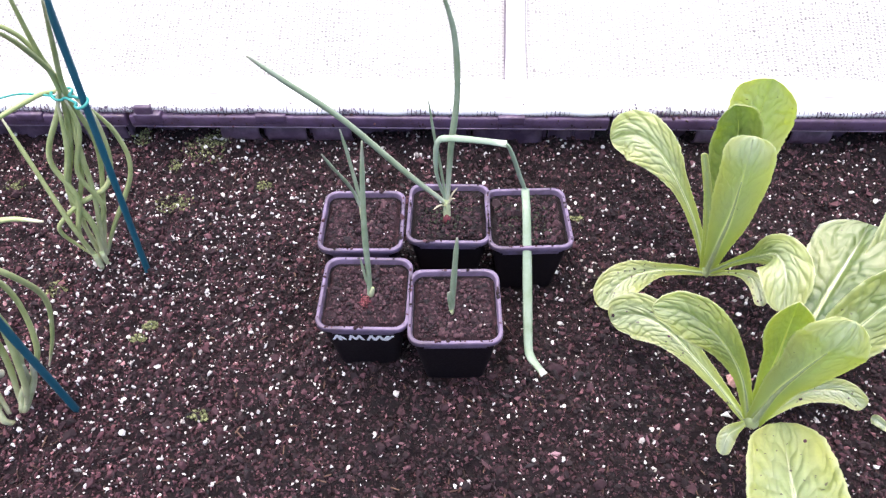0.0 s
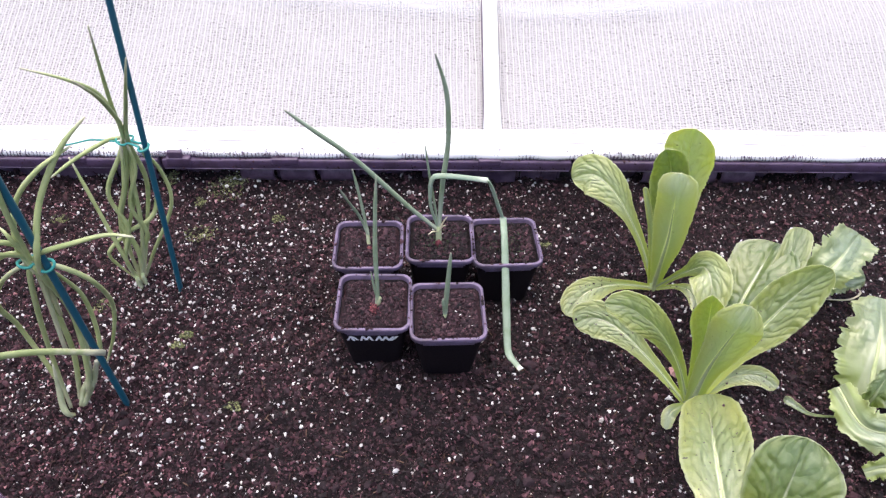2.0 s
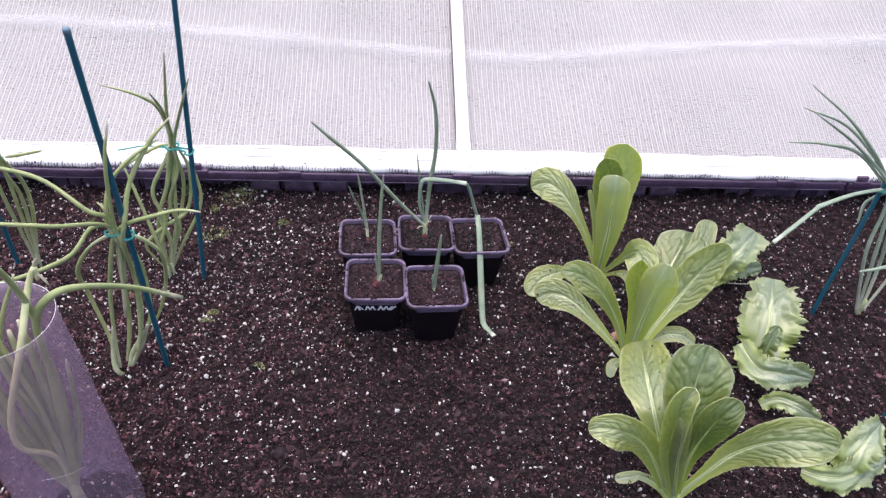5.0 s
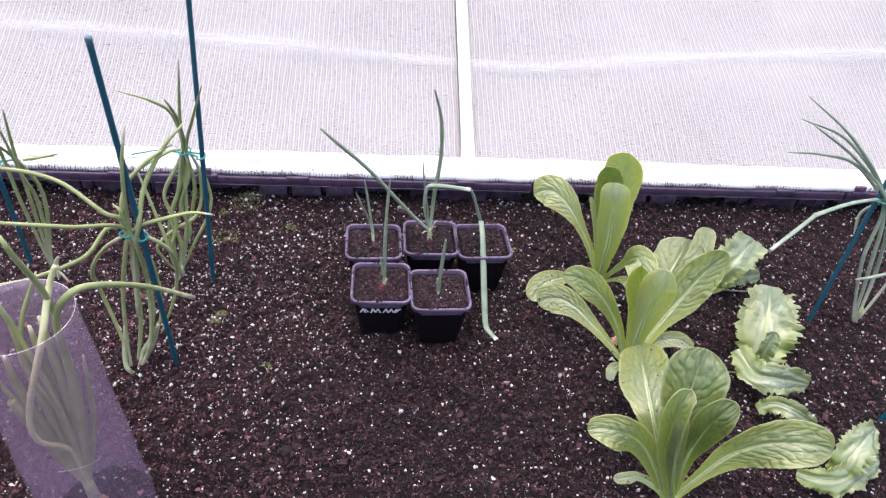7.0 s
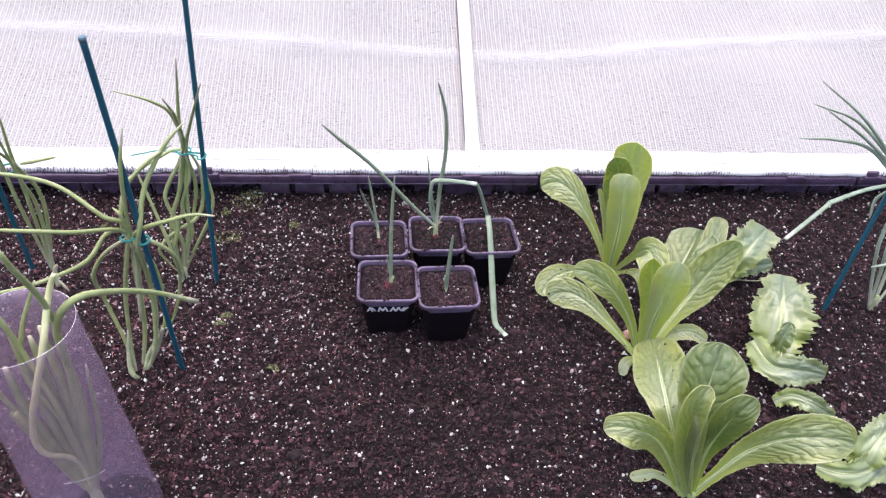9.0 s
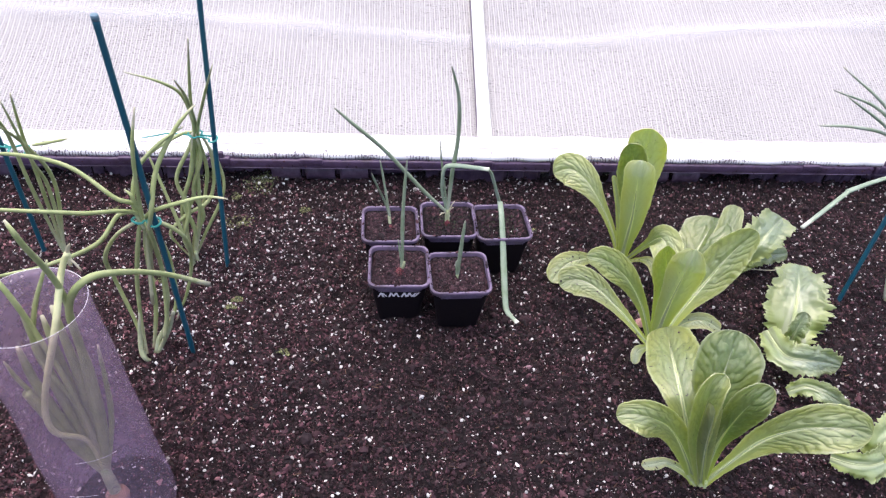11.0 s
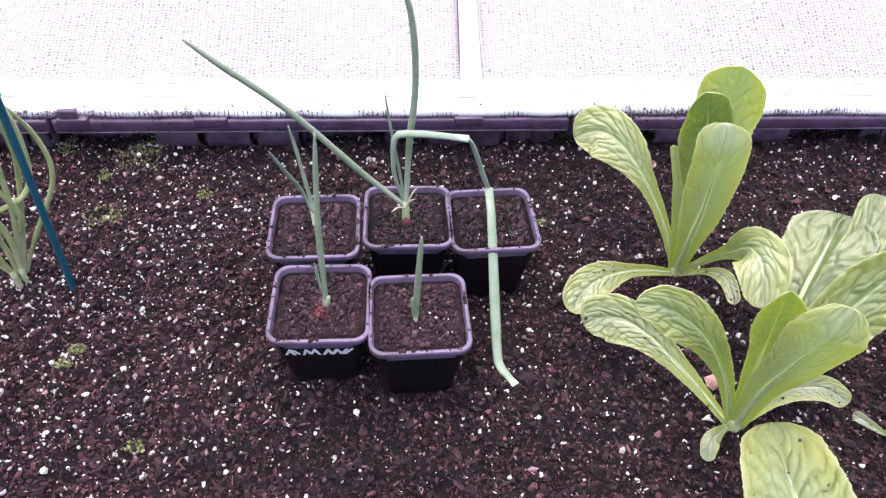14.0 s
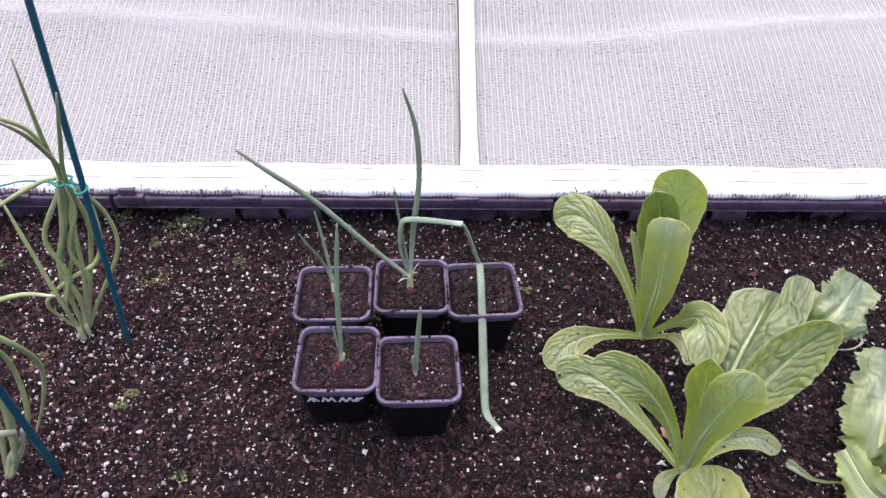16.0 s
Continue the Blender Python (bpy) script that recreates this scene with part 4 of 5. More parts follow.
onion_leaf(onion_2, [(-0.350, 0.395, 0.230), (-0.382, 0.389, 0.210), (-0.407, 0.392, 0.170), (-0.411, 0.404, 0.120), (-0.399, 0.394, 0.050), (-0.397, 0.383, 0.010)])
onion_leaf(onion_2, [(-0.342, 0.392, 0.230), (-0.322, 0.394, 0.220), (-0.309, 0.404, 0.190), (-0.319, 0.428, 0.130), (-0.333, 0.425, 0.080), (-0.356, 0.419, 0.030)])
onion_leaf(onion_2, [(-0.346, 0.390, 0.210), (-0.332, 0.383, 0.250), (-0.324, 0.407, 0.290), (-0.301, 0.431, 0.330), (-0.279, 0.451, 0.351)])
onion_leaf(onion_2, [(-0.348, 0.388, 0.220), (-0.355, 0.394, 0.250), (-0.345, 0.407, 0.290), (-0.317, 0.416, 0.320), (-0.293, 0.438, 0.330)])
onion_leaf(onion_2, [(-0.386, 0.392, 0.000), (-0.369, 0.402, 0.080), (-0.361, 0.404, 0.170), (-0.345, 0.389, 0.235)])
onion_leaf(onion_2, [(-0.368, 0.395, 0.030), (-0.347, 0.413, 0.070), (-0.345, 0.427, 0.140), (-0.343, 0.399, 0.220)])
onion_leaf(onion_2, [(-0.3872, 0.3911, 0.0750), (-0.3944, 0.3875, 0.0400), (-0.3965, 0.3788, 0.0150), (-0.3927, 0.3730, 0.0040), (-0.3879, 0.3754, -0.0060)], 0.0036, MAT_SHEATH, "stem", 24, 0.7, 0.9)
onion_leaf(onion_2, [(-0.3542, 0.3963, 0.0700), (-0.3626, 0.3964, 0.0420), (-0.3744, 0.3914, 0.0220), (-0.3785, 0.3850, 0.0080), (-0.3838, 0.3857, -0.0060)], 0.0034, MAT_SHEATH, "stem", 24, 0.7, 0.9)
onion_leaf(onion_2, [(-0.3490, 0.4013, 0.0650), (-0.3575, 0.3983, 0.0400), (-0.3676, 0.3901, 0.0200), (-0.3758, 0.3847, 0.0060), (-0.3820, 0.3847, -0.0060)], 0.0032, MAT_SHEATH, "stem", 24, 0.7, 0.9)
onion_3 = thing("onion_clump", (0.746, 0.485, 0), "onion clump with fanned grey-green leaves and one broken leaf", "onion plant", TIED)
onion_leaf(onion_3, [(0.743, 0.485, -0.005), (0.708, 0.499, 0.120), (0.705, 0.519, 0.220), (0.624, 0.534, 0.310), (0.551, 0.569, 0.360)], 0.003, MAT_ONION_GREY)
onion_leaf(onion_3, [(0.743, 0.485, -0.005), (0.726, 0.495, 0.100), (0.705, 0.519, 0.220), (0.629, 0.551, 0.300), (0.547, 0.560, 0.330)], 0.003, MAT_ONION_GREY)
onion_leaf(onion_3, [(0.749, 0.485, -0.005), (0.750, 0.512, 0.110), (0.706, 0.512, 0.220), (0.641, 0.538, 0.280), (0.557, 0.545, 0.330)], 0.003, MAT_ONION_GREY)
onion_leaf(onion_3, [(0.707, 0.520, 0.220), (0.646, 0.539, 0.270), (0.593, 0.548, 0.280), (0.542, 0.551, 0.280)], 0.003, MAT_ONION_GREY)
onion_leaf(onion_3, [(0.712, 0.527, 0.220), (0.627, 0.488, 0.235), (0.567, 0.466, 0.230), (0.561, 0.463, 0.228), (0.529, 0.447, 0.210), (0.499, 0.434, 0.190)], 0.0042, MAT_ONION_PALE, foot=0.8, end=0.9, flat=0.6)
onion_leaf(onion_3, [(0.752, 0.487, 0.000), (0.781, 0.505, 0.080), (0.786, 0.519, 0.140), (0.715, 0.520, 0.220), (0.688, 0.522, 0.320)], 0.003, MAT_ONION_GREY)
onion_leaf(onion_3, [(0.750, 0.474, 0.120), (0.705, 0.460, 0.120), (0.681, 0.464, 0.110)], 0.003, MAT_ONION_GREY)
onion_leaf(onion_3, [(0.707, 0.520, 0.220), (0.691, 0.531, 0.190), (0.686, 0.519, 0.160)], 0.003, MAT_ONION_GREY)
sheath(onion_3, (0.744, 0.484, 0.0), 0.0032, 0.03)
onion_4 = thing("onion_clump", (-0.575, 0.59, 0), "upright green onion clump beside a teal cane", "onion plant", TIED)
onion_leaf(onion_4, [(-0.575, 0.591, 0.000), (-0.567, 0.588, 0.140), (-0.561, 0.582, 0.220), (-0.543, 0.562, 0.300)])
onion_leaf(onion_4, [(-0.573, 0.591, 0.000), (-0.558, 0.588, 0.130), (-0.556, 0.572, 0.190), (-0.550, 0.547, 0.300)])
onion_leaf(onion_4, [(-0.576, 0.591, 0.000), (-0.573, 0.574, 0.140), (-0.569, 0.564, 0.240), (-0.564, 0.532, 0.300)])
onion_leaf(onion_4, [(-0.543, 0.566, 0.220), (-0.523, 0.564, 0.225), (-0.502, 0.584, 0.220)])
onion_leaf(onion_4, [(-0.576, 0.591, 0.000), (-0.555, 0.602, 0.130), (-0.558, 0.577, 0.210), (-0.565, 0.532, 0.280)])
sheath(onion_4, (-0.574, 0.59, 0.0), 0.0032, 0.03)
onion_5 = thing("onion_clump", (-0.364, 0.164, 0), "onion plant growing inside a clear bottle cloche", "onion plant")
onion_leaf(onion_5, [(-0.364, 0.164, 0.056), (-0.351, 0.173, 0.137), (-0.343, 0.178, 0.238), (-0.339, 0.181, 0.296), (-0.319, 0.180, 0.330), (-0.304, 0.204, 0.320), (-0.286, 0.262, 0.265), (-0.258, 0.304, 0.210)], 0.0036, end=0.75)
onion_leaf(onion_5, [(-0.365, 0.163, 0.057), (-0.365, 0.163, 0.123), (-0.380, 0.147, 0.163), (-0.376, 0.150, 0.208), (-0.342, 0.159, 0.298), (-0.335, 0.183, 0.335), (-0.325, 0.188, 0.357), (-0.326, 0.188, 0.344)], 0.0034, MAT_HANGING, end=0.6)
onion_leaf(onion_5, [(-0.365, 0.164, 0.063), (-0.353, 0.172, 0.158), (-0.338, 0.181, 0.306), (-0.332, 0.151, 0.400), (-0.338, 0.153, 0.420)])
onion_leaf(onion_5, [(-0.365, 0.164, 0.063), (-0.360, 0.167, 0.184), (-0.375, 0.178, 0.277), (-0.386, 0.181, 0.330), (-0.423, 0.213, 0.340)])
onion_leaf(onion_5, [(-0.365, 0.164, 0.063), (-0.381, 0.167, 0.148), (-0.399, 0.164, 0.216), (-0.404, 0.164, 0.248)])
onion_leaf(onion_5, [(-0.363, 0.165, 0.060), (-0.347, 0.176, 0.153), (-0.340, 0.180, 0.267), (-0.337, 0.182, 0.323)])
onion_leaf(onion_5, [(-0.363, 0.165, 0.060), (-0.360, 0.167, 0.166), (-0.381, 0.176, 0.241), (-0.375, 0.190, 0.286), (-0.348, 0.195, 0.343)])
onion_leaf(onion_5, [(-0.363, 0.165, 0.060), (-0.341, 0.179, 0.148), (-0.330, 0.186, 0.245)])
for dx, dy, lift in ((-0.03, 0.004, 0.26), (-0.018, 0.012, 0.3), (-0.006, 0.016, 0.285), (0.008, 0.014, 0.3), (0.02, 0.012, 0.25), (-0.036, -0.004, 0.2)):
    onion_leaf(onion_5, [(-0.364, 0.164, 0.058), (-0.364 + dx * 0.45, 0.164 + dy * 0.5, 0.12), (-0.363 + dx * 0.9, 0.165 + dy, 0.2), (-0.361 + dx, 0.166 + dy * 1.2, lift)], 0.0062)
sheath(onion_5, (-0.364, 0.164, 0.012), 0.006, 0.06)
bulb(onion_5, (-0.364, 0.164, 0.014), 0.013, MAT_BULB_TAN, "tan papery onion bulb")
for tip in ((-0.333, 0.189, 0.341), (-0.318, 0.187, 0.338), (-0.321, 0.19, 0.366)):
    onion_leaf(onion_5, [(-0.326, 0.188, 0.352), tuple((np.array((-0.326, 0.188, 0.356)) + tip) / 2), tip], 0.0019, MAT_DRY, "husk", 10, flat=0.5)


# ---- canes and ties ----
def cane(foot, top, label, r=0.0035):
    ob = thing("garden_cane", foot, label, "garden cane", "teal canes supporting the onions")
    a, b_ = np.array(foot, float), np.array(top, float)
    d = (b_ - a) / np.linalg.norm(b_ - a)
    s = np.linspace(0, 1, 60)
    radii = r * (1 + 0.025 * np.sin(s * 90))
    radii[0] = r * 0.5
    part("rod", tube((a - d * 0.03)[None] + s[:, None] * (b_ - a + d * 0.03)[None], radii, 12), MAT_CANE, ob)
    part("cap", tube(np.array([b_ - d * 0.004, b_ + d * 0.001, b_ + d * 0.002]), np.array([r * 1.08, r * 1.08, r * 0.9]), 12), MAT_CANE_CAP, ob, "pale worn cane tip")
    return ob


MAT_CANE_CAP = plastic_material("pale_cane_tip", (0.12, 0.22, 0.28), 0.5, (0.2, 0.25, 0.3), 0.5)
cane((-0.334, 0.392, 0.0), (-0.333, 0.385, 0.478), "teal plastic-coated cane leaning beside a spreading onion clump")
cane((-0.318, 0.57, 0.0), (-0.288, 0.606, 0.52), "teal plastic-coated cane leaning behind a tangled onion clump")
cane((0.663, 0.483, 0.0), (0.722, 0.555, 0.45), "teal plastic-coated cane leaning beside a fanned onion clump")
cane((-0.605, 0.591, 0.0), (-0.6, 0.6, 0.45), "teal plastic-coated cane beside an upright onion clump")
cane((0.675, 0.286, 0.0), (0.75, 0.31, 0.4), "teal plastic-coated cane standing at the bed's far corner")


def tie(points, label, tail=None):
    ob = thing("plant_tie", points[0], label, "garden twine", "twine ties holding onions to canes")
    part("loop", tube(spline(points, 90), 0.0015, 6), MAT_TWINE, ob)
    if tail:
        part("tail", tube(spline(tail, 24), 0.0011, 6), MAT_TWINE, ob)
    return ob


def tie_round(cx, cy, cz, kx, ky, kz, r, label, tail=None):
    """A loop round a bunch at c and a knot round the cane at k."""
    a = np.linspace(0.2, 2 * np.pi - 0.2, 12)
    d = np.arctan2(ky - cy, kx - cx)
    pts = [(cx + r * np.cos(t + d), cy + r * np.sin(t + d), cz + 0.0012 * np.sin(2 * t)) for t in a]
    b_ = np.linspace(np.pi + 0.5, 3 * np.pi - 0.5, 9)
    pts += [(kx + 0.0062 * np.cos(t + d), ky + 0.0062 * np.sin(t + d), kz + 0.002 * np.sin(t)) for t in b_]
    pts.append(pts[0])
    tie(pts, label, tail)


tie_round(-0.352, 0.391, 0.232, -0.3335, 0.389, 0.229, 0.0075, "turquoise twine tying the spreading onion clump")
tie_round(-0.336, 0.605, 0.218, -0.306, 0.582, 0.224, 0.0095, "turquoise twine tying the tangled onion clump", [(-0.34, 0.6, 0.218), (-0.37, 0.598, 0.222), (-0.385, 0.585, 0.226), (-0.402, 0.582, 0.224)])
tie_round(0.708, 0.519, 0.22, 0.692, 0.519, 0.22, 0.013, "turquoise twine tying the fanned onion clump")
tie_round(-0.575, 0.585, 0.2, -0.6025, 0.595, 0.2, 0.013, "turquoise twine tying the upright onion clump")

# ---- clear bottle cloche ----
cloche = thing("bottle_cloche", (-0.361, 0.166, 0), "clear cut plastic bottle standing over an onion", "plant cloche")
cz = np.r_[np.linspace(-0.01, 0.318, 30)]
ca = np.arange(48) * 2 * np.pi / 48
rad = 0.0565 - 0.03 * np.clip(cz, 0, 1) + 0.0005 * np.sin(cz * 60)
v = np.stack([-0.361 + rad[:, None] * np.cos(ca)[None], 0.166 + rad[:, None] * np.sin(ca)[None], np.repeat(cz[:, None], 48, 1)], -1).reshape(-1, 3)
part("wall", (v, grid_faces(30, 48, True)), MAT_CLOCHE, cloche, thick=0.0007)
rim_line = np.stack([-0.361 + 0.047 * np.cos(np.linspace(0, 2 * np.pi, 49)), 0.166 + 0.047 * np.sin(np.linspace(0, 2 * np.pi, 49)), np.full(49, 0.318)], -1)
for sz, turn, span in ((0.1, 4.5, 0.5), (0.155, 4.9, 0.7)):
    a = np.linspace(turn, turn + span, 40)
    sr = 0.0569 - 0.03 * sz
    part("scratch", tube(np.stack([-0.361 + sr * np.cos(a), 0.166 + sr * np.sin(a), sz + 0.004 * np.sin(3 * a)], -1), 0.00013, 4), MAT_BAR, cloche, "pale scratch round the plastic")
part("cut_edge", tube(rim_line, 0.00022, 6), MAT_BAR, cloche, "pale cut plastic edge")


# ---- lettuces ----
def blade(plant, points, tone, mat, hint, cup, blunt, ruffle, waves, nu, nv, wobble, tooth=0.03, relief=0.05, veins=14.0, crumple=0.06, even=0.0, age=0.0, curl=0.0, name="leaf"):
    """A leaf along points of (x, y, z, half width), turned towards the hint, cupped by cup, rounded off at its tip.
    Its flesh swells between side veins and cross veins by relief times its half width."""
    full = spline(points, nv)
    line, w = full[:, :3], np.maximum(full[:, 3], 0.0012)
    t = tangents(line)
    side = np.cross(t, np.array(hint, float))
    side /= np.linalg.norm(side, axis=1, keepdims=True)
    for _ in range(6):
        side[1:-1] = (side[:-2] + side[1:-1] + side[2:]) / 3
    side /= np.linalg.norm(side, axis=1, keepdims=True)
    normal = np.cross(side, t)
    run = np.r_[0, np.cumsum(np.linalg.norm(np.diff(line, axis=0), axis=1))]
    half = w.max()
    rest = np.clip((run[-1] - run) / (blunt * max(w[-1], 0.3 * half)), 0, 1)
    w = 0.95 * w * np.sqrt(np.maximum(1 - (1 - rest) ** 2, 0.0004))
    s = run / run[-1]
    seed = int(abs(points[-1][0]) * 7919 + abs(points[-1][1]) * 104729) % 9973
    u = np.linspace(-1, 1, nu)
    U, S = np.meshgrid(u, s)
    A, hand = np.abs(U), np.where(U < 0, 0.0, 5.0)
    reach_out = np.clip(w / half, 0.0, 1.0)[:, None]
    ragged = wobble * (value_noise(S, hand, tooth, seed + 1) * (even + (1 - even) * 0.25) + value_noise(S, hand, tooth * 0.35, seed + 4) * (1.8 - 1.5 * reach_out))
    W = w[:, None] * (1 + ragged * A**4 + 0.1 * value_noise(S, hand, 0.22, seed + 9))
    lift = cup * W * A**1.8
    lift += ruffle * half * reach_out * A**2.5 * (np.sin(waves * S * 6.28 + 2.1 * np.sign(U) + seed) * 0.6 + 0.8 * value_noise(S, np.sign(U) * 2.0, 0.06, seed + 2))
    lift += half * crumple * value_noise(U * 0.5 + 0.2 * S, S + 0.25 * A, 0.22, seed + 3) * reach_out * np.minimum(1, A * 3)
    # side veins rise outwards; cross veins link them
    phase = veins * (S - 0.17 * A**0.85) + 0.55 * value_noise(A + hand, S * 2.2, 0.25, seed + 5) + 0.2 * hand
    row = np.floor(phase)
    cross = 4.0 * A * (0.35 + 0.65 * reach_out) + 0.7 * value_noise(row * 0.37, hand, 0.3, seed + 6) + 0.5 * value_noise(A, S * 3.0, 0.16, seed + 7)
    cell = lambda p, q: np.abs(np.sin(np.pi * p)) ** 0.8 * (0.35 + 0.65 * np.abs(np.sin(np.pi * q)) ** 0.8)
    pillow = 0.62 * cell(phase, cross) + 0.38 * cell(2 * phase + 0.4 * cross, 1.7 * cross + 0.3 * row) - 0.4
    grown = np.clip((S - 0.3) * 4.0, 0.08, 1.0)
    lift += relief * half * pillow * np.clip(A * 4.0, 0, 1) * (1 - 0.8 * A**5) * reach_out**2.2 * grown
    lift += relief * half * 0.5 * value_noise(U * W, run[:, None] + 0 * U, 0.0055, seed + 8) * np.clip(A * 4.0, 0, 1) * reach_out**1.5 * grown
    lift += curl * half * np.clip((S - 0.86) / 0.14, 0, 1) ** 2
    lift -= W * 0.09 * np.exp(-((U / 0.12) ** 2))
    v = line[:, None] + side[:, None] * (U * W)[..., None] + normal[:, None] * lift[..., None]
    uv = np.stack([U * 0.5 + 0.5, S], -1).reshape(-1, 2)
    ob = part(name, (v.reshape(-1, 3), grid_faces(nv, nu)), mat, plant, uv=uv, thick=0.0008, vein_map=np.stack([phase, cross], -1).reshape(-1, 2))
    if age > 0:
        pick = rng.integers(int(nv * 0.35), int(nv * 0.95), 5), rng.integers(int(nu * 0.15), int(nu * 0.85), 5)
        tagged(part("soil_specks", crumbs(v[pick] + normal[pick[0]] * 0.001, rng.uniform(0.0005, 0.0013, 5), 0.6), MAT_CLOD, ob, "dark compost crumbs", smooth=False), kind="stuff")
    ob.color = (tone, age, min(1.0, relief / 0.04), 1)
    k = int(nv * 0.8)
    rib_line = line[:k] - normal[:k] * (w[:k] * 0.08 + 0.0005)[:, None]
    radii = np.interp(s[:k], [0, 0.3, 0.8], [0.0036, 0.0024, 0.0006]) * min(1.2, half / 0.03)
    part("midrib", tube(rib_line, radii, 7, 0.6), MAT_MIDRIB, ob, "pale crisp midrib", uv=np.stack([np.zeros(7 * k), np.repeat(s[:k], 7)], -1))
    return ob


MAT_MIDRIB = stem_material("pale_midrib", (0.5, 0.55, 0.3), (0.5, 0.57, 0.28), (0.36, 0.46, 0.16), 0.35)
OPEN, BACK, LEANING = (-0.38, -0.68, 0.64), (0.38, 0.68, -0.64), (-0.62, -0.45, 0.64)


def romaine_leaf(plant, points, tone, cup=0.2, hint=OPEN, blunt=0.9, age=0.0):
    return blade(plant, points, tone, MAT_ROMAINE, hint, cup, blunt, 0.06, 2.2, 61, 116, 0.05, 0.022, 0.015 if hint is BACK else 0.038, crumple=0.03, age=age, curl=0.55 if hint is BACK else 0.0)


def frilly_leaf(plant, points, tone, cup=0.1, hint=OPEN, blunt=0.8):
    return blade(plant, points, tone, MAT_FRILLY, hint, cup, blunt, 0.22, 4.0, 61, 140, 0.17, 0.026, 0.045, 8.0, 0.15, 1.0)


ROWS_OF = "lettuces planted in the bed"
lettuce_1 = thing("romaine_lettuce", (0.326, 0.576, 0), "upright young romaine lettuce with spoon-shaped green leaves", "lettuce", ROWS_OF)
romaine_leaf(lettuce_1, [(0.326, 0.576, 0.000, 0.0037), (0.307, 0.597, 0.049, 0.0062), (0.284, 0.618, 0.090, 0.0100), (0.262, 0.640, 0.117, 0.0225), (0.241, 0.657, 0.128, 0.0285), (0.226, 0.666, 0.124, 0.0260), (0.212, 0.671, 0.112, 0.0150)], 0.42, 0.12)
romaine_leaf(lettuce_1, [(0.326, 0.578, 0.000, 0.0062), (0.339, 0.608, 0.096, 0.0219), (0.339, 0.616, 0.157, 0.0290), (0.333, 0.614, 0.200, 0.0310), (0.328, 0.606, 0.238, 0.0255)], -0.05)
romaine_leaf(lettuce_1, [(0.325, 0.576, 0.000, 0.0062), (0.322, 0.585, 0.059, 0.0129), (0.318, 0.592, 0.116, 0.0211), (0.312, 0.592, 0.168, 0.0245), (0.303, 0.586, 0.201, 0.0215), (0.288, 0.576, 0.231, 0.0160)], 0.65, 0.35)
romaine_leaf(lettuce_1, [(0.326, 0.574, 0.000, 0.0062), (0.320, 0.563, 0.057, 0.0130), (0.313, 0.550, 0.112, 0.0200), (0.302, 0.537, 0.169, 0.0232), (0.289, 0.522, 0.226, 0.0215)], -0.15, 0.12, BACK, 0.75)
romaine_leaf(lettuce_1, [(0.328, 0.574, 0.000, 0.0031), (0.338, 0.551, 0.046, 0.0044), (0.340, 0.525, 0.085, 0.0075), (0.345, 0.504, 0.112, 0.0200), (0.346, 0.478, 0.112, 0.0235), (0.343, 0.452, 0.090, 0.0140)], 0.42)
romaine_leaf(lettuce_1, [(0.325, 0.574, 0.000, 0.0037), (0.292, 0.567, 0.013, 0.0060), (0.264, 0.557, 0.024, 0.0085), (0.234, 0.545, 0.028, 0.0175), (0.213, 0.531, 0.024, 0.0205), (0.196, 0.514, 0.012, 0.0140)], 0.38, age=1.0)
romaine_leaf(lettuce_1, [(0.328, 0.572, 0.000, 0.0025), (0.347, 0.556, 0.022, 0.0035), (0.357, 0.534, 0.036, 0.0082), (0.360, 0.505, 0.030, 0.0066)], 0.0, age=1.0)
romaine_leaf(lettuce_1, [(0.326, 0.576, 0.000, 0.0024), (0.305, 0.576, 0.090, 0.0045), (0.289, 0.578, 0.140, 0.0042), (0.279, 0.582, 0.170, 0.0030)], 0.05)
lettuce_2 = thing("romaine_lettuce", (0.326, 0.388, 0), "broad romaine lettuce with quilted leaves and spotted lower leaves", "lettuce", ROWS_OF)
romaine_leaf(lettuce_2, [(0.324, 0.389, 0.000, 0.0045), (0.297, 0.393, 0.070, 0.0075), (0.267, 0.393, 0.122, 0.0135), (0.242, 0.394, 0.150, 0.0190), (0.219, 0.396, 0.166, 0.0180), (0.196, 0.395, 0.172, 0.0090)], 0.45)
romaine_leaf(lettuce_2, [(0.323, 0.387, 0.000, 0.0035), (0.291, 0.412, 0.030, 0.0068), (0.268, 0.432, 0.047, 0.0112), (0.248, 0.450, 0.058, 0.0185), (0.227, 0.465, 0.061, 0.0240), (0.210, 0.472, 0.056, 0.0225), (0.196, 0.471, 0.046, 0.0155)], 0.48, 0.1, OPEN, 0.8, age=1.0)
romaine_leaf(lettuce_2, [(0.326, 0.386, 0.000, 0.0075), (0.319, 0.376, 0.074, 0.0130), (0.312, 0.361, 0.134, 0.0195), (0.307, 0.347, 0.184, 0.0235), (0.301, 0.333, 0.224, 0.0205)], -0.15, 0.14, BACK, 1.3)
romaine_leaf(lettuce_2, [(0.326, 0.390, 0.000, 0.0051), (0.317, 0.393, 0.090, 0.0105), (0.303, 0.386, 0.158, 0.0170), (0.288, 0.373, 0.210, 0.0150)], 0.3, 0.6, OPEN, 1.6)
romaine_leaf(lettuce_2, [(0.328, 0.390, 0.000, 0.0055), (0.360, 0.434, 0.076, 0.0150), (0.386, 0.470, 0.115, 0.0350), (0.407, 0.496, 0.132, 0.0400), (0.424, 0.517, 0.141, 0.0330)], 1.0, 0.12, LEANING, 0.8)
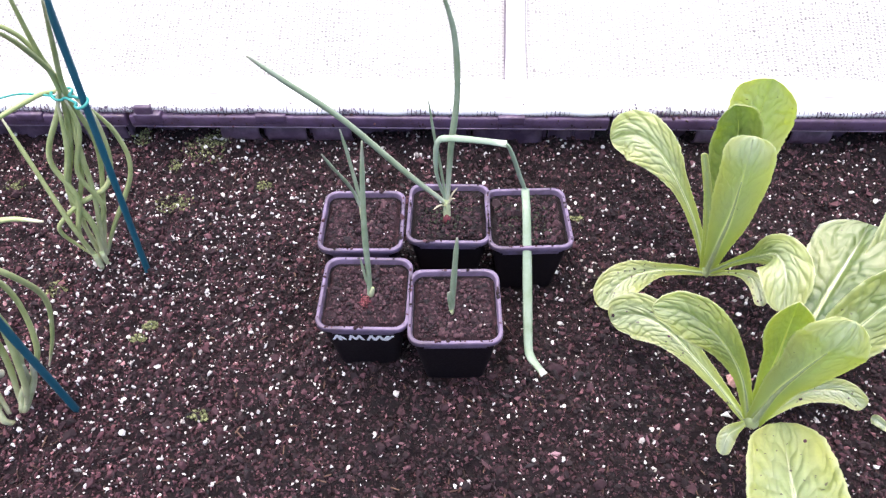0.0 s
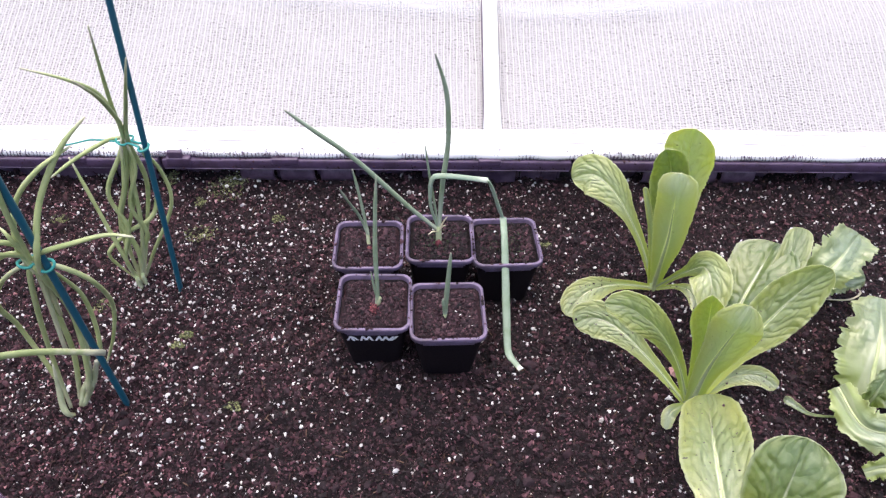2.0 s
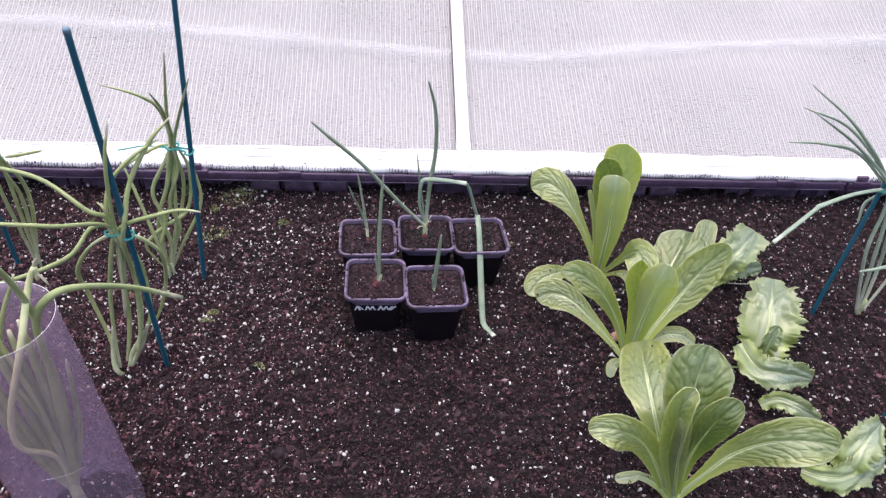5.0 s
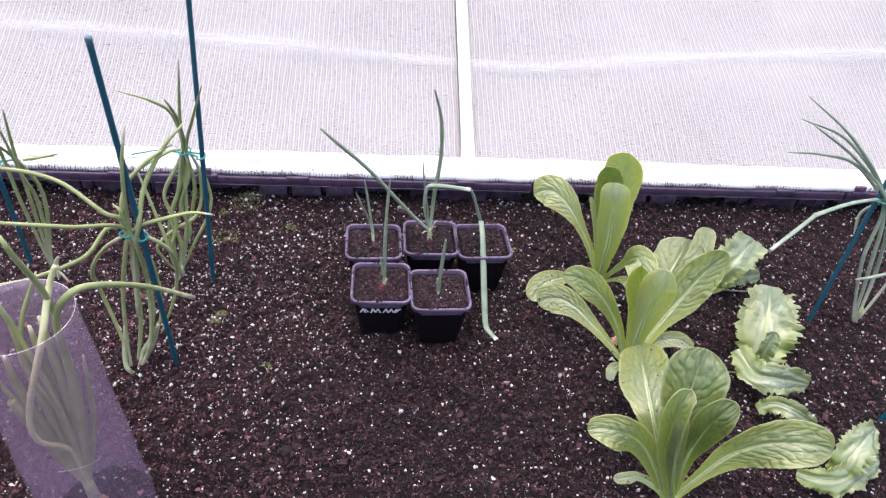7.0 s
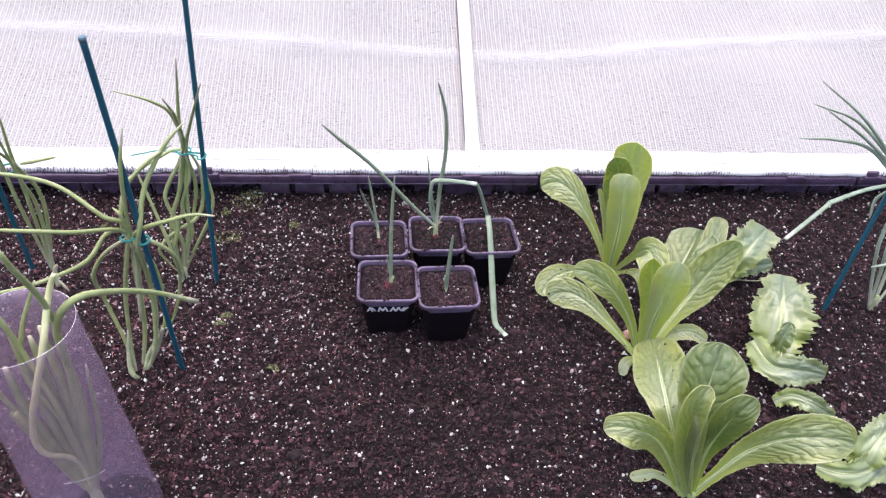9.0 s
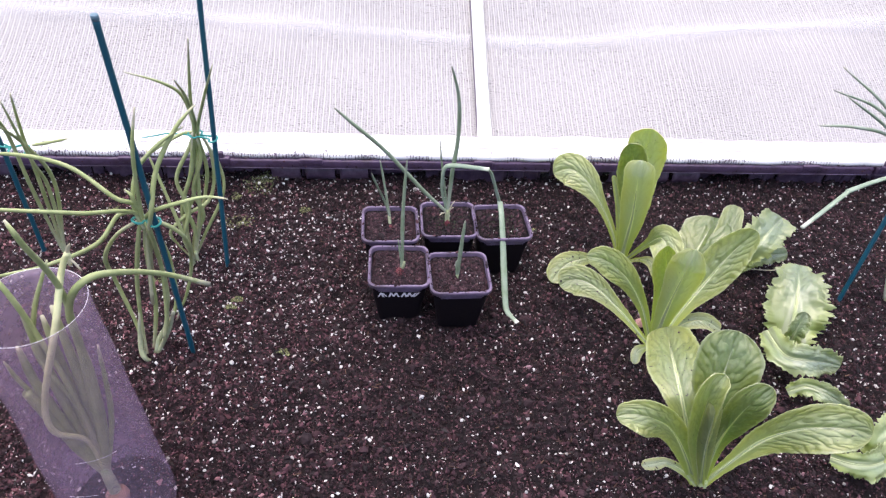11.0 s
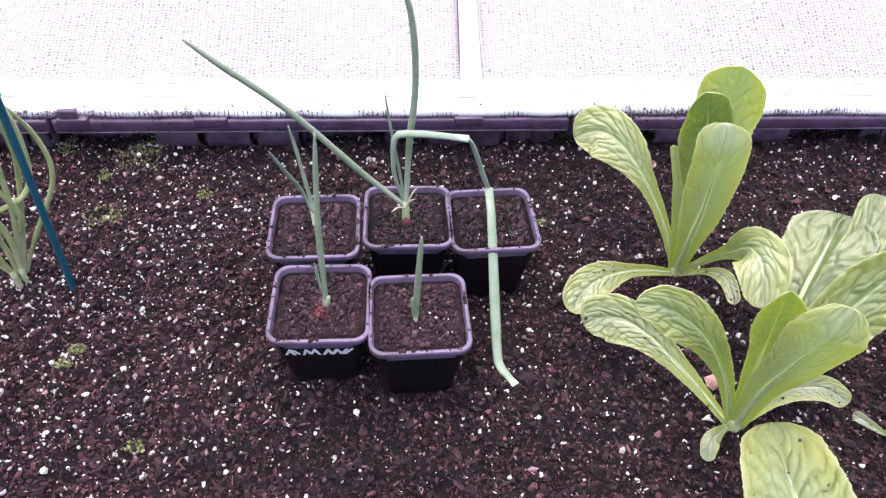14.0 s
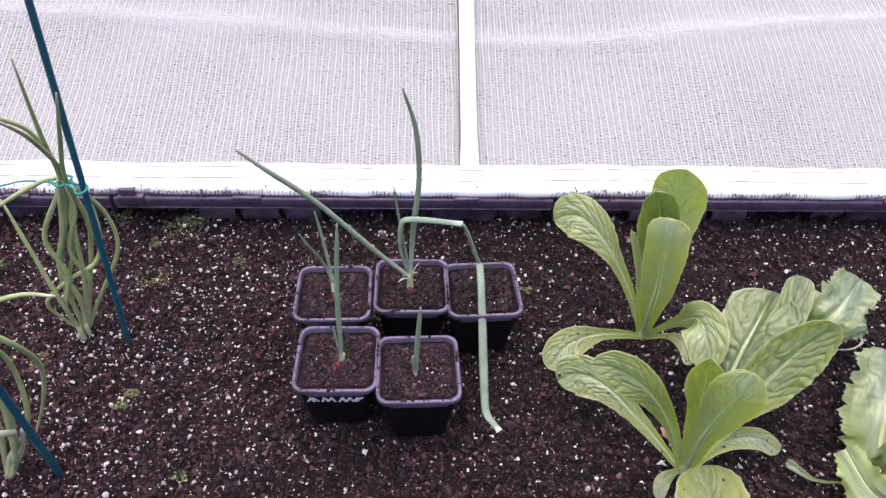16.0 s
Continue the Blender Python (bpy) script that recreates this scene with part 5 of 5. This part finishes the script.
romaine_leaf(lettuce_2, [(0.329, 0.391, 0.000, 0.0045), (0.398, 0.447, 0.090, 0.0135), (0.433, 0.490, 0.139, 0.0175), (0.449, 0.520, 0.162, 0.0135)], 0.7)
romaine_leaf(lettuce_2, [(0.329, 0.388, 0.000, 0.0045), (0.360, 0.408, 0.055, 0.0120), (0.388, 0.421, 0.102, 0.0245), (0.408, 0.428, 0.139, 0.0275), (0.424, 0.430, 0.168, 0.0205), (0.435, 0.428, 0.188, 0.0105)], 0.5)
romaine_leaf(lettuce_2, [(0.328, 0.386, 0.000, 0.0030), (0.351, 0.396, 0.023, 0.0066), (0.372, 0.400, 0.040, 0.0108), (0.395, 0.396, 0.047, 0.0122), (0.415, 0.385, 0.040, 0.0075)], 0.1, age=1.0)
romaine_leaf(lettuce_2, [(0.317, 0.384, 0.006, 0.0026), (0.294, 0.366, 0.016, 0.0085), (0.288, 0.352, 0.006, 0.0055)], 0.0, 0.1)
lettuce_3 = thing("romaine_lettuce", (0.325, 0.17, 0), "open romaine lettuce with a long leaf spread sideways", "lettuce", ROWS_OF)
romaine_leaf(lettuce_3, [(0.316, 0.167, 0.000, 0.0057), (0.295, 0.172, 0.060, 0.0068), (0.281, 0.185, 0.100, 0.0113), (0.272, 0.206, 0.130, 0.0199), (0.278, 0.249, 0.130, 0.0311), (0.288, 0.286, 0.118, 0.0325), (0.303, 0.336, 0.100, 0.0244)], 0.55, 0.08, OPEN, 1.1, age=1.0)
romaine_leaf(lettuce_3, [(0.319, 0.166, -0.000, 0.0057), (0.302, 0.166, 0.070, 0.0094), (0.290, 0.168, 0.135, 0.0178), (0.292, 0.180, 0.180, 0.0310), (0.298, 0.194, 0.210, 0.0338), (0.307, 0.211, 0.230, 0.0295)], 0.8, 0.15)
romaine_leaf(lettuce_3, [(0.322, 0.166, -0.000, 0.0043), (0.318, 0.171, 0.080, 0.0080), (0.306, 0.153, 0.150, 0.0149), (0.303, 0.141, 0.200, 0.0182), (0.316, 0.142, 0.225, 0.0103)], 0.75)
romaine_leaf(lettuce_3, [(0.320, 0.166, 0.000, 0.0050), (0.285, 0.162, 0.100, 0.0098), (0.270, 0.157, 0.170, 0.0134), (0.269, 0.157, 0.205, 0.0136), (0.278, 0.162, 0.220, 0.0082)], 0.45, 0.9)
romaine_leaf(lettuce_3, [(0.322, 0.166, -0.000, 0.0050), (0.292, 0.154, 0.100, 0.0097), (0.275, 0.146, 0.170, 0.0084), (0.275, 0.153, 0.195, 0.0048)], 0.5, 0.5, BACK)
romaine_leaf(lettuce_3, [(0.314, 0.167, 0.000, 0.0057), (0.281, 0.166, 0.070, 0.0107), (0.251, 0.166, 0.120, 0.0166), (0.219, 0.161, 0.150, 0.0204), (0.196, 0.163, 0.155, 0.0154), (0.182, 0.164, 0.150, 0.0074)], 0.45)
romaine_leaf(lettuce_3, [(0.319, 0.166, -0.000, 0.0057), (0.345, 0.169, 0.050, 0.0082), (0.366, 0.169, 0.090, 0.0160), (0.387, 0.159, 0.125, 0.0245), (0.410, 0.148, 0.145, 0.0270), (0.435, 0.142, 0.150, 0.0231), (0.456, 0.139, 0.145, 0.0125)], 0.5)
romaine_leaf(lettuce_3, [(0.310, 0.161, 0.010, 0.0028), (0.293, 0.168, 0.030, 0.0055), (0.271, 0.175, 0.040, 0.0055), (0.259, 0.177, 0.035, 0.0076), (0.243, 0.178, 0.030, 0.0063)], 0.0, 0.1, age=1.0)
frilly_1 = thing("frilly_lettuce", (0.54, 0.555, 0), "pale frilly lettuce behind a larger romaine", "lettuce", ROWS_OF)
frilly_leaf(frilly_1, [(0.510, 0.543, 0.010, 0.0096), (0.517, 0.543, 0.040, 0.0208), (0.529, 0.543, 0.070, 0.0307), (0.554, 0.563, 0.080, 0.0310), (0.591, 0.603, 0.075, 0.0233)], 0.45)
frilly_leaf(frilly_1, [(0.519, 0.548, 0.010, 0.0077), (0.553, 0.555, 0.030, 0.0144), (0.602, 0.565, 0.030, 0.0117)], 0.5)
frilly_2 = thing("frilly_lettuce", (0.54, 0.37, 0), "pale green frilly lettuce with crinkled flat leaves", "lettuce", ROWS_OF)
frilly_leaf(frilly_2, [(0.534, 0.380, 0.010, 0.0257), (0.537, 0.402, 0.030, 0.0396), (0.545, 0.425, 0.050, 0.0459), (0.560, 0.458, 0.060, 0.0406), (0.585, 0.507, 0.055, 0.0276)], 0.35)
frilly_leaf(frilly_2, [(0.518, 0.375, 0.020, 0.0102), (0.521, 0.375, 0.050, 0.0125), (0.530, 0.386, 0.075, 0.0099)], 0.45, 0.5)
frilly_leaf(frilly_2, [(0.492, 0.393, 0.030, 0.0136), (0.487, 0.334, 0.045, 0.0210), (0.511, 0.319, 0.050, 0.0223), (0.543, 0.323, 0.040, 0.0201), (0.574, 0.329, 0.025, 0.0115)], 0.2)
frilly_leaf(frilly_2, [(0.488, 0.297, 0.010, 0.0080), (0.506, 0.294, 0.025, 0.0127), (0.525, 0.277, 0.030, 0.0140), (0.562, 0.270, 0.010, 0.0079)], 0.3)
frilly_3 = thing("frilly_lettuce", (0.54, 0.19, 0), "small pale frilly lettuce under a romaine leaf", "lettuce", ROWS_OF)
frilly_leaf(frilly_3, [(0.483, 0.183, 0.030, 0.0086), (0.500, 0.167, 0.040, 0.0154), (0.534, 0.169, 0.035, 0.0213), (0.577, 0.188, 0.030, 0.0182), (0.609, 0.203, 0.025, 0.0104)], 0.25)
frilly_leaf(frilly_3, [(0.535, 0.180, 0.030, 0.0144), (0.550, 0.191, 0.055, 0.0243), (0.577, 0.210, 0.065, 0.0202), (0.601, 0.229, 0.060, 0.0104)], 0.3)
for plant, px, py, r, h in ((lettuce_1, 0.326, 0.576, 0.006, 0.014), (lettuce_2, 0.326, 0.388, 0.007, 0.016), (lettuce_3, 0.322, 0.166, 0.006, 0.015), (frilly_1, 0.527, 0.553, 0.006, 0.02), (frilly_2, 0.53, 0.36, 0.006, 0.02), (frilly_3, 0.53, 0.19, 0.006, 0.02)):
    shape, uv = lathe([(r, -0.012), (r, 0.0), (r * 0.95, h * 0.5), (r * 0.6, h)], (px, py, 0.0))
    part("crown", shape, MAT_MIDRIB, plant, "pale lettuce crown", uv=uv)

# ---- fallen leaves and moss ----
ob = thing("fallen_leaf", (0.43, 0.39, 0), "dry yellowed leaf curled on the compost", "leaf litter", "fallen leaves on the compost")
blade(ob, [(0.493, 0.369, 0.004, 0.0011), (0.461, 0.370, 0.008, 0.0017), (0.446, 0.378, 0.012, 0.0039), (0.439, 0.386, 0.012, 0.0050), (0.436, 0.391, 0.010, 0.0034)], 0.2, MAT_FRILLY, OPEN, 0.3, 1.2, 0.1, 3.0, 13, 30, 0.1, name="blade")
ob = thing("fallen_leaf", (0.532, 0.547, 0.01), "thin dry leaf stalk curled on the compost", "leaf litter", "fallen leaves on the compost")
onion_leaf(ob, [(0.532, 0.547, 0.01), (0.576, 0.544, 0.01), (0.598, 0.553, 0.012), (0.601, 0.566, 0.01)], 0.0016, MAT_DRY, "blade", 20, flat=0.4)
for (cx, cy, size, colour_name) in ((0.318, 0.428, 0.0075, "pink"), (0.301, 0.391, 0.005, "pale")):
    ob = thing("bark_chip", (cx, cy, 0), colour_name + "ish weathered bark chip lying among the lettuce stems", "bark chip")
    part("chip", crumbs(np.array([(cx, cy, 0.008)]), np.array([size]), 0.5, 0.25), MAT_CHIP if colour_name == "pink" else MAT_PERLITE, ob, smooth=False)
for mx, my, r, n in ((-0.299, 0.764, 0.03, 90), (-0.28, 0.775, 0.02, 45), (-0.385, 0.782, 0.016, 50), (-0.316, 0.677, 0.026, 70), (-0.412, 0.539, 0.014, 40), (-0.29, 0.491, 0.009, 40), (-0.209, 0.385, 0.01, 40), (-0.296, 0.472, 0.009, 25), (-0.331, 0.741, 0.01, 35), (-0.208, 0.71, 0.012, 30), (-0.531, 0.701, 0.014, 35), (0.187, 0.655, 0.01, 25)):
    n = int(n * 3.2)
    a, q = rng.uniform(0, 6.28, n), r * rng.uniform(0, 1, n) ** 0.7
    x, y = mx + q * np.cos(a), my + 0.7 * q * np.sin(a)
    s = rng.uniform(0.0004, 0.0012, n)
    moss = part("moss_patch", crumbs(np.stack([x, y, soil_height(x, y) + 0.002 + 1.2 * s], -1), s, 0.7, 0.3), MAT_MOSS, smooth=False)
    tagged(moss, "yellow-green moss tuft growing on the compost", "moss", "moss tufts on the compost")
